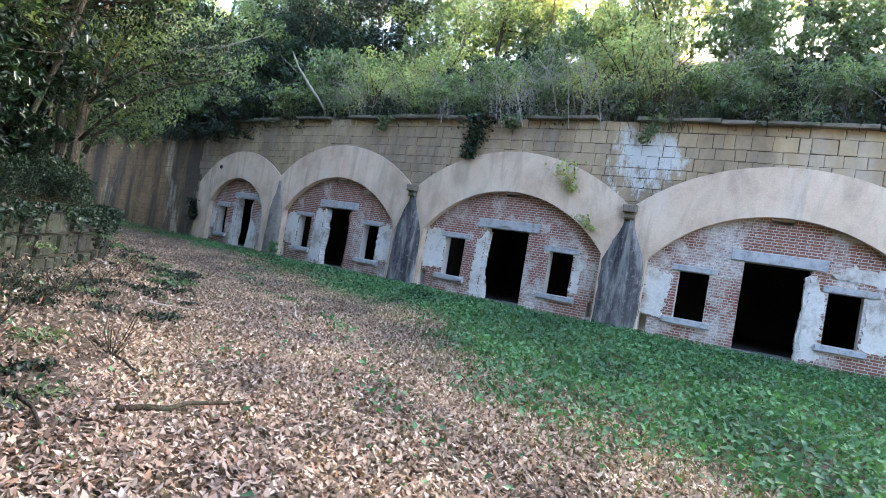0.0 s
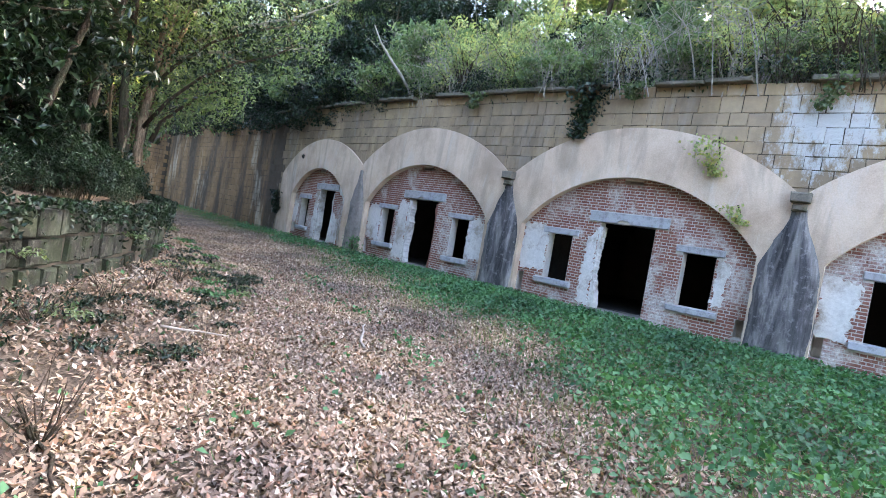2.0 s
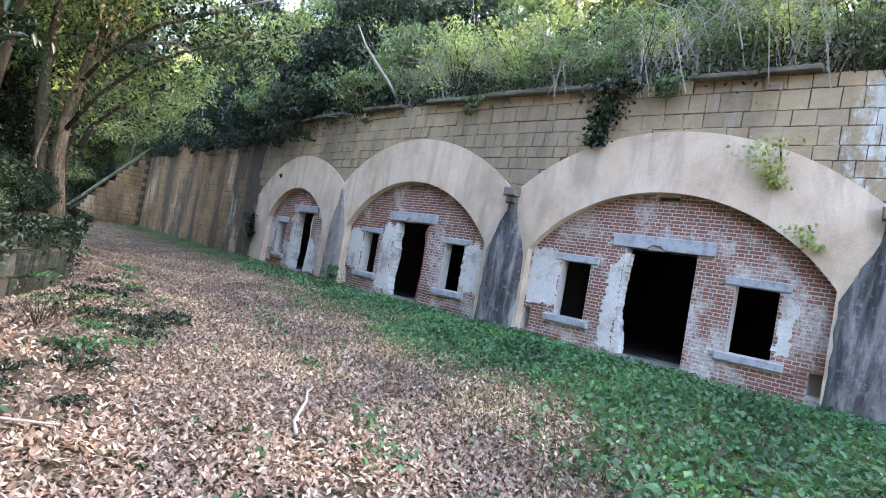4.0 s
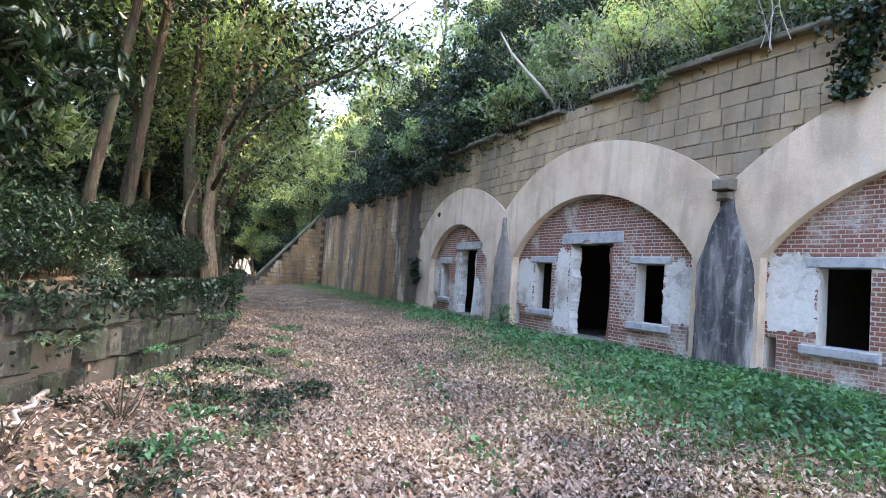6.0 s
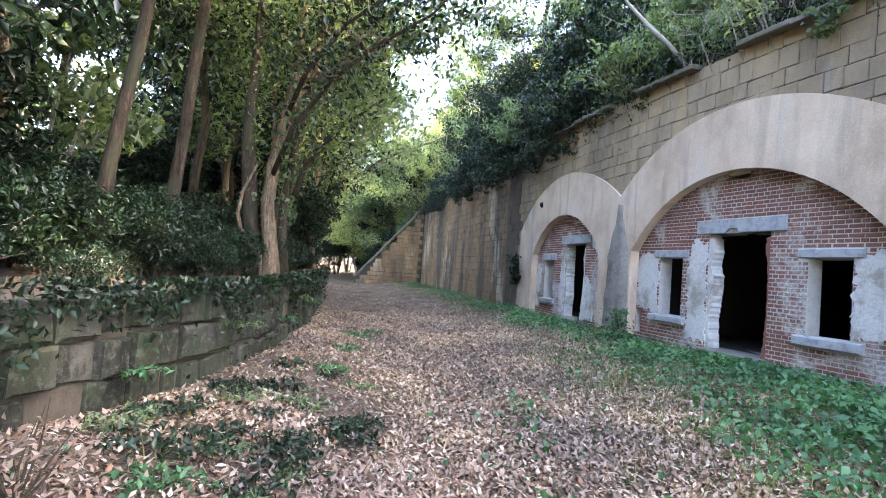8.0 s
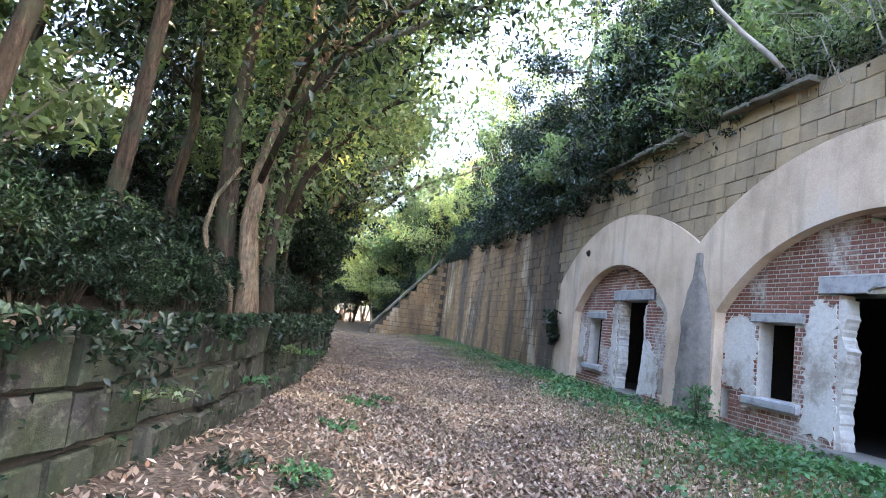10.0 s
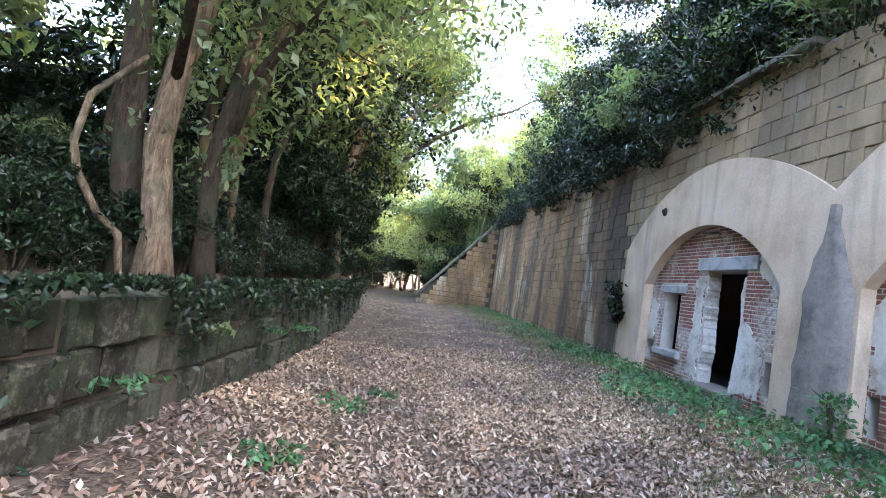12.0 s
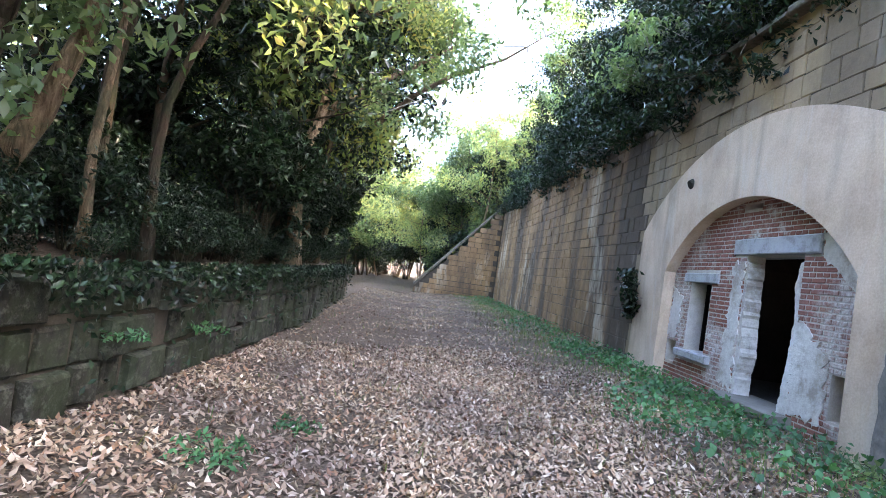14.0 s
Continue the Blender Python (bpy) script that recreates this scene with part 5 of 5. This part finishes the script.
    bend = np.stack([-np.sin(a) * b, np.cos(a) * b, h], 1)
    v = np.stack([P - side, P + side, P + bend], 1).reshape(-1, 3)
    f = np.arange(n * 3).reshape(-1, 3)
    tagged(array_piece("grass", v, f, GRASSMAT), "short green and straw-coloured grass beside the track", "grass", kind="stuff")


def fern(name, label, x, y, z, k, seed, fronds=11, mat=COVER):
    g = np.random.default_rng(seed)
    root = new(name)
    tagged(root, label, "plant", group="small plants by the track")
    st, pts = [], []
    for i in range(fronds):
        a, L = 6.28 * i / fronds + g.uniform(-0.2, 0.2), k * g.uniform(0.7, 1.1)
        p = [Vector((math.cos(a) * L * q, math.sin(a) * L * q, L * (0.95 * q - 0.75 * q * q))) for q in (0, 0.35, 0.7, 1.0)]
        st.append(tube(p, [0.006, 0.005, 0.004, 0.001], 4))
        for q in np.linspace(0.25, 1, 14):
            c = Vector((math.cos(a) * L * q, math.sin(a) * L * q, L * (0.95 * q - 0.75 * q * q)))
            pts.append(c + Vector(g.normal(0, 0.035 * k, 3)))
    v, f = join(st)
    piece("stem", v, f, BARK, root)["kind"] = "stuff"
    array_piece("foliage", *leaves(np.array(pts), 0.13 * k + 0.03, 0.8, 0.42, 0.1, seed), mat, root)
    root.location = (x, y, z)


def small_things():
    for i, (x, y, k, mat) in enumerate(((-4.9, 9.6, 0.42, COVER), (-5.4, 10.3, 0.3, COVER), (-7.3, 13.3, 0.26, COVER), (-9.9, 16.4, 0.34, COVER), (-8.7, 14.9, 0.3, COVER), (-4.7, 6.6, 0.3, LEAF_MID), (-3.6, 4.4, 0.3, LEAF_MID), (-10.4, 17.3, 0.24, COVER), (-6.3, 12.2, 0.22, LEAF_MID))):
        fern("fern", "green leafy plant growing through the fallen leaves", x, y, gz(x, y), k, i + 3, 10, mat)
    for i, (t, h) in enumerate(((9.2, 0.3), (10.6, 0.05), (12.4, 0.25), (14.6, 0.1), (15.8, 0.35), (17.5, 0.2), (6.5, 0.2), (19.0, 0.1))):
        p = low_point(t, 0.04, h)
        fern("fern", "green fern rooted in a joint of the low wall", p.x, p.y, p.z, 0.3, i + 60, 9, COVER if i % 2 else LEAF_MID)
    g = np.random.default_rng(77)
    for i in range(64):
        p = low_point(g.uniform(0.5, 13), g.uniform(0.2, 1.9), 0)
        fern("weed", "scrubby green weed among the leaves below the low wall", p.x, p.y, gz(p.x, p.y), g.uniform(0.16, 0.34), i + 130, 9, LEAF_DARK if i % 5 else LEAF_MID)
    for i, s in enumerate((-10.0, -9.4, -4.3, 2.8, 4.1, -2.7, -16.9, 9.6)):
        p = fp(s, 0, 0.45)
        fern("weed", "leafy green weed at the foot of the buttress", p.x, p.y, gz(p.x, p.y), 0.55 if i in (0, 1) else 0.36, i + 30, 12, COVER if i % 2 else LEAF_MID)
    g = np.random.default_rng(8)
    base = fp(-9.75, -0.2, 0.3)
    pts = [base + Vector((g.normal(0, 0.13), g.normal(0, 0.13), 0.05 + 0.65 * g.uniform(0, 1) ** 0.8)) for k in range(200)]
    root = tagged(new("weed"), "tall leafy weed growing up the foot of the pier", "plant", group="small plants by the track")
    v, f = join([tube([base, base + Vector((g.normal(0, 0.05), g.normal(0, 0.05), 0.5)), base + Vector((g.normal(0, 0.12), g.normal(0, 0.12), 0.68))], [0.012, 0.009, 0.003], 5) for k in range(5)])
    piece("stem", v, f, BARK, root)["kind"] = "stuff"
    array_piece("foliage", *leaves(np.array(pts), 0.085, 0.5, 0.6, 0.12, 8), COVER, root)
    for i, (x, y) in enumerate(((-2.9, 2.6), (-3.3, 3.3), (-4.0, 4.4), (-4.3, 5.3), (-3.1, 4.8), (-5.0, 7.6), (-4.6, 6.2), (-3.6, 2.0), (-4.0, 3.2), (-4.5, 4.9), (-4.9, 5.8), (-2.6, 1.5), (-3.3, 1.1), (-5.2, 8.6), (-5.5, 9.6))):
        g = np.random.default_rng(i + 90)
        st = []
        for k in range(16):
            a, L = g.uniform(0, 6.28), g.uniform(0.2, 0.55)
            e = Vector((math.cos(a) * L * 0.7, math.sin(a) * L * 0.7, L * g.uniform(0.5, 1.0)))
            st.append(tube([(0, 0, -0.05), e * 0.5 + Vector(g.normal(0, 0.03, 3)), e], [0.008, 0.006, 0.002], 4))
        root = new("dead_weed")
        tagged(root, "tangle of dry brown dead weed stems on the leaves", "weed", group="dead weeds by the track")
        v, f = join(st)
        piece("stem", v, f, BARK, root)["kind"] = "stuff"
        pts = g.normal(0, 0.22, (160, 3)) * [1, 1, 0.5] + [0, 0, 0.16]
        array_piece("foliage", *leaves(pts, 0.055, 0.4, 0.4, 0.2, i), LITTER if i % 3 else LEAF_DARK, root)
        root.location = (x, y, gz(x, y))
    # a capped stub; its near-black colour stands for the dark inside a hole
    v, f = tube([fp(-15.2, 3.32, -0.1), fp(-15.2, 3.3, 0.05), fp(-15.2, 3.28, 0.09)], [0.1, 0.1, 0.085], 10, 0.05, 2)
    piece("drain_hole", v, f, INSIDE, front, "dark drain hole in the wall")
    sticks = [((-2.3, 8.9), (-2.75, 10.4), 0.02), ((-6.2, 9.4), (-5.6, 8.9), 0.03), ((-5.6, 8.9), (-5.5, 8.2), 0.022), ((-2.1, 3.2), (-1.5, 3.9), 0.025), ((-3.4, 5.0), (-2.6, 4.4), 0.018), ((-4.2, 7.4), (-3.7, 8.0), 0.016), ((-3.0, 3.4), (-2.3, 2.7), 0.02), ((-6.9, 11.9), (-6.1, 12.3), 0.018)]
    for i, ((x0, y0), (x1, y1), r0) in enumerate(sticks):
        r = random.Random(i)
        pts = []
        for k in range(6):
            q = k / 5
            x, y = x0 + (x1 - x0) * q + r.uniform(-0.05, 0.05), y0 + (y1 - y0) * q + r.uniform(-0.05, 0.05)
            pts.append((x, y, gz(x, y) + 0.03 + r0))
        v, f = tube(pts, [r0 * (1 - 0.1 * k) for k in range(6)], 7, 0.15, i)
        dark = i in (3, 4, 6)
        ob = piece("stick", v, f, BARK if dark else DEADWOOD, None, flat=False)
        tagged(ob, "dark rotten stick lying on the leaves" if dark else "pale dry fallen stick lying on the leaves", "stick", group="fallen sticks")


# ---- build ----
build_hill()
build_end_bank()
build_terrace()
WALLS = [build_infill(i, b) for i, b in enumerate(BAYS)]
for b in BAYS:
    build_room(b)
    build_threshold(b)
build_return()
PATCHES = [  # bay, outline along and up
    (1, [(-2.84, 0.62), (-2.08, 0.62), (-2.08, 1.62), (-2.3, 1.85), (-2.84, 1.82)]), (1, [(-0.98, 0.05), (-0.69, 0.02), (-0.69, 1.95), (-0.95, 1.62)]), (1, [(2.1, 0.6), (2.32, 0.6), (2.36, 1.5), (2.1, 1.6)]),
    (2, [(2.1, 0.55), (2.78, 0.5), (2.8, 1.5), (2.4, 1.75), (2.1, 1.62)]), (2, [(-1.2, 0.1), (-0.69, 0.05), (-0.69, 1.9), (-1.0, 2.05), (-1.18, 1.6)]), (2, [(-2.84, 0.55), (-2.1, 0.5), (-2.1, 1.6), (-2.6, 1.75), (-2.84, 1.6)]),
    (0, [(-2.84, 0.4), (-2.35, 0.4), (-2.2, 1.5), (-2.84, 1.6)]), (0, [(0.66, 0.1), (1.02, 0.05), (1.0, 1.5), (0.85, 1.9), (0.66, 1.95)]), (0, [(1.1, 2.0), (2.3, 1.85), (2.3, 2.2), (1.4, 2.3)]), (0, [(1.78, 0.5), (2.8, 0.4), (2.8, 1.5), (1.78, 1.6)]),
    (3, [(-0.98, 0.1), (-0.63, 0.02), (-0.63, 1.95), (-0.9, 1.9)]), (3, [(0.63, 0.0), (1.25, 0.05), (1.2, 0.8), (0.8, 1.15), (0.63, 1.2)]), (3, [(1.0, 1.95), (1.6, 1.55), (1.72, 1.75), (1.2, 2.25), (0.95, 2.3)]), (3, [(-2.84, 0.55), (-2.5, 0.6), (-2.45, 1.3), (-2.8, 1.5)]),
]
for k, (i, ring) in enumerate(PATCHES):
    patch(WALLS[i], BAYS[i]["s"], ring, BRICK_D - 0.005, 0.02, k, WHITEWASH, "flaking white render")
JAMBS = [  # bay, outline of the broken masonry left standing in the doorway
    (1, [(-0.74, -0.1), (-0.5, -0.1), (-0.56, 0.35), (-0.66, 0.8), (-0.64, 1.5), (-0.6, 1.95), (-0.74, 2.0)]),
    (2, [(-0.74, -0.1), (-0.58, -0.1), (-0.62, 0.5), (-0.55, 1.0), (-0.54, 1.3), (-0.63, 1.5), (-0.57, 1.75), (-0.6, 2.0), (-0.74, 2.0)]),
    (2, [(0.74, -0.1), (0.58, -0.1), (0.62, 0.25), (0.66, 0.9), (0.64, 1.5), (0.58, 1.8), (0.6, 1.98), (0.74, 2.0)]),
    (3, [(-0.68, -0.1), (-0.55, -0.1), (-0.57, 0.3), (-0.5, 0.5), (-0.55, 1.0), (-0.57, 1.9), (-0.68, 1.95)]),
    (3, [(0.68, -0.1), (0.42, -0.1), (0.5, 0.5), (0.57, 1.2), (0.5, 1.6), (0.56, 1.9), (0.68, 1.95)]),
    (0, [(0.74, -0.1), (0.6, -0.1), (0.56, 0.6), (0.62, 1.2), (0.58, 1.9), (0.74, 2.0)]),
]
for k, (i, ring) in enumerate(JAMBS):
    patch(WALLS[i], BAYS[i]["s"], ring, BRICK_D - 0.26, 0.25, 40 + k, WHITEWASH if i != 2 or k == 1 else BRICK, "broken jagged doorway edge", 0.014)
build_coping()
build_ashlar()
build_low_wall()
plants()
feature_trees()
ivy()
carpet()
small_things()
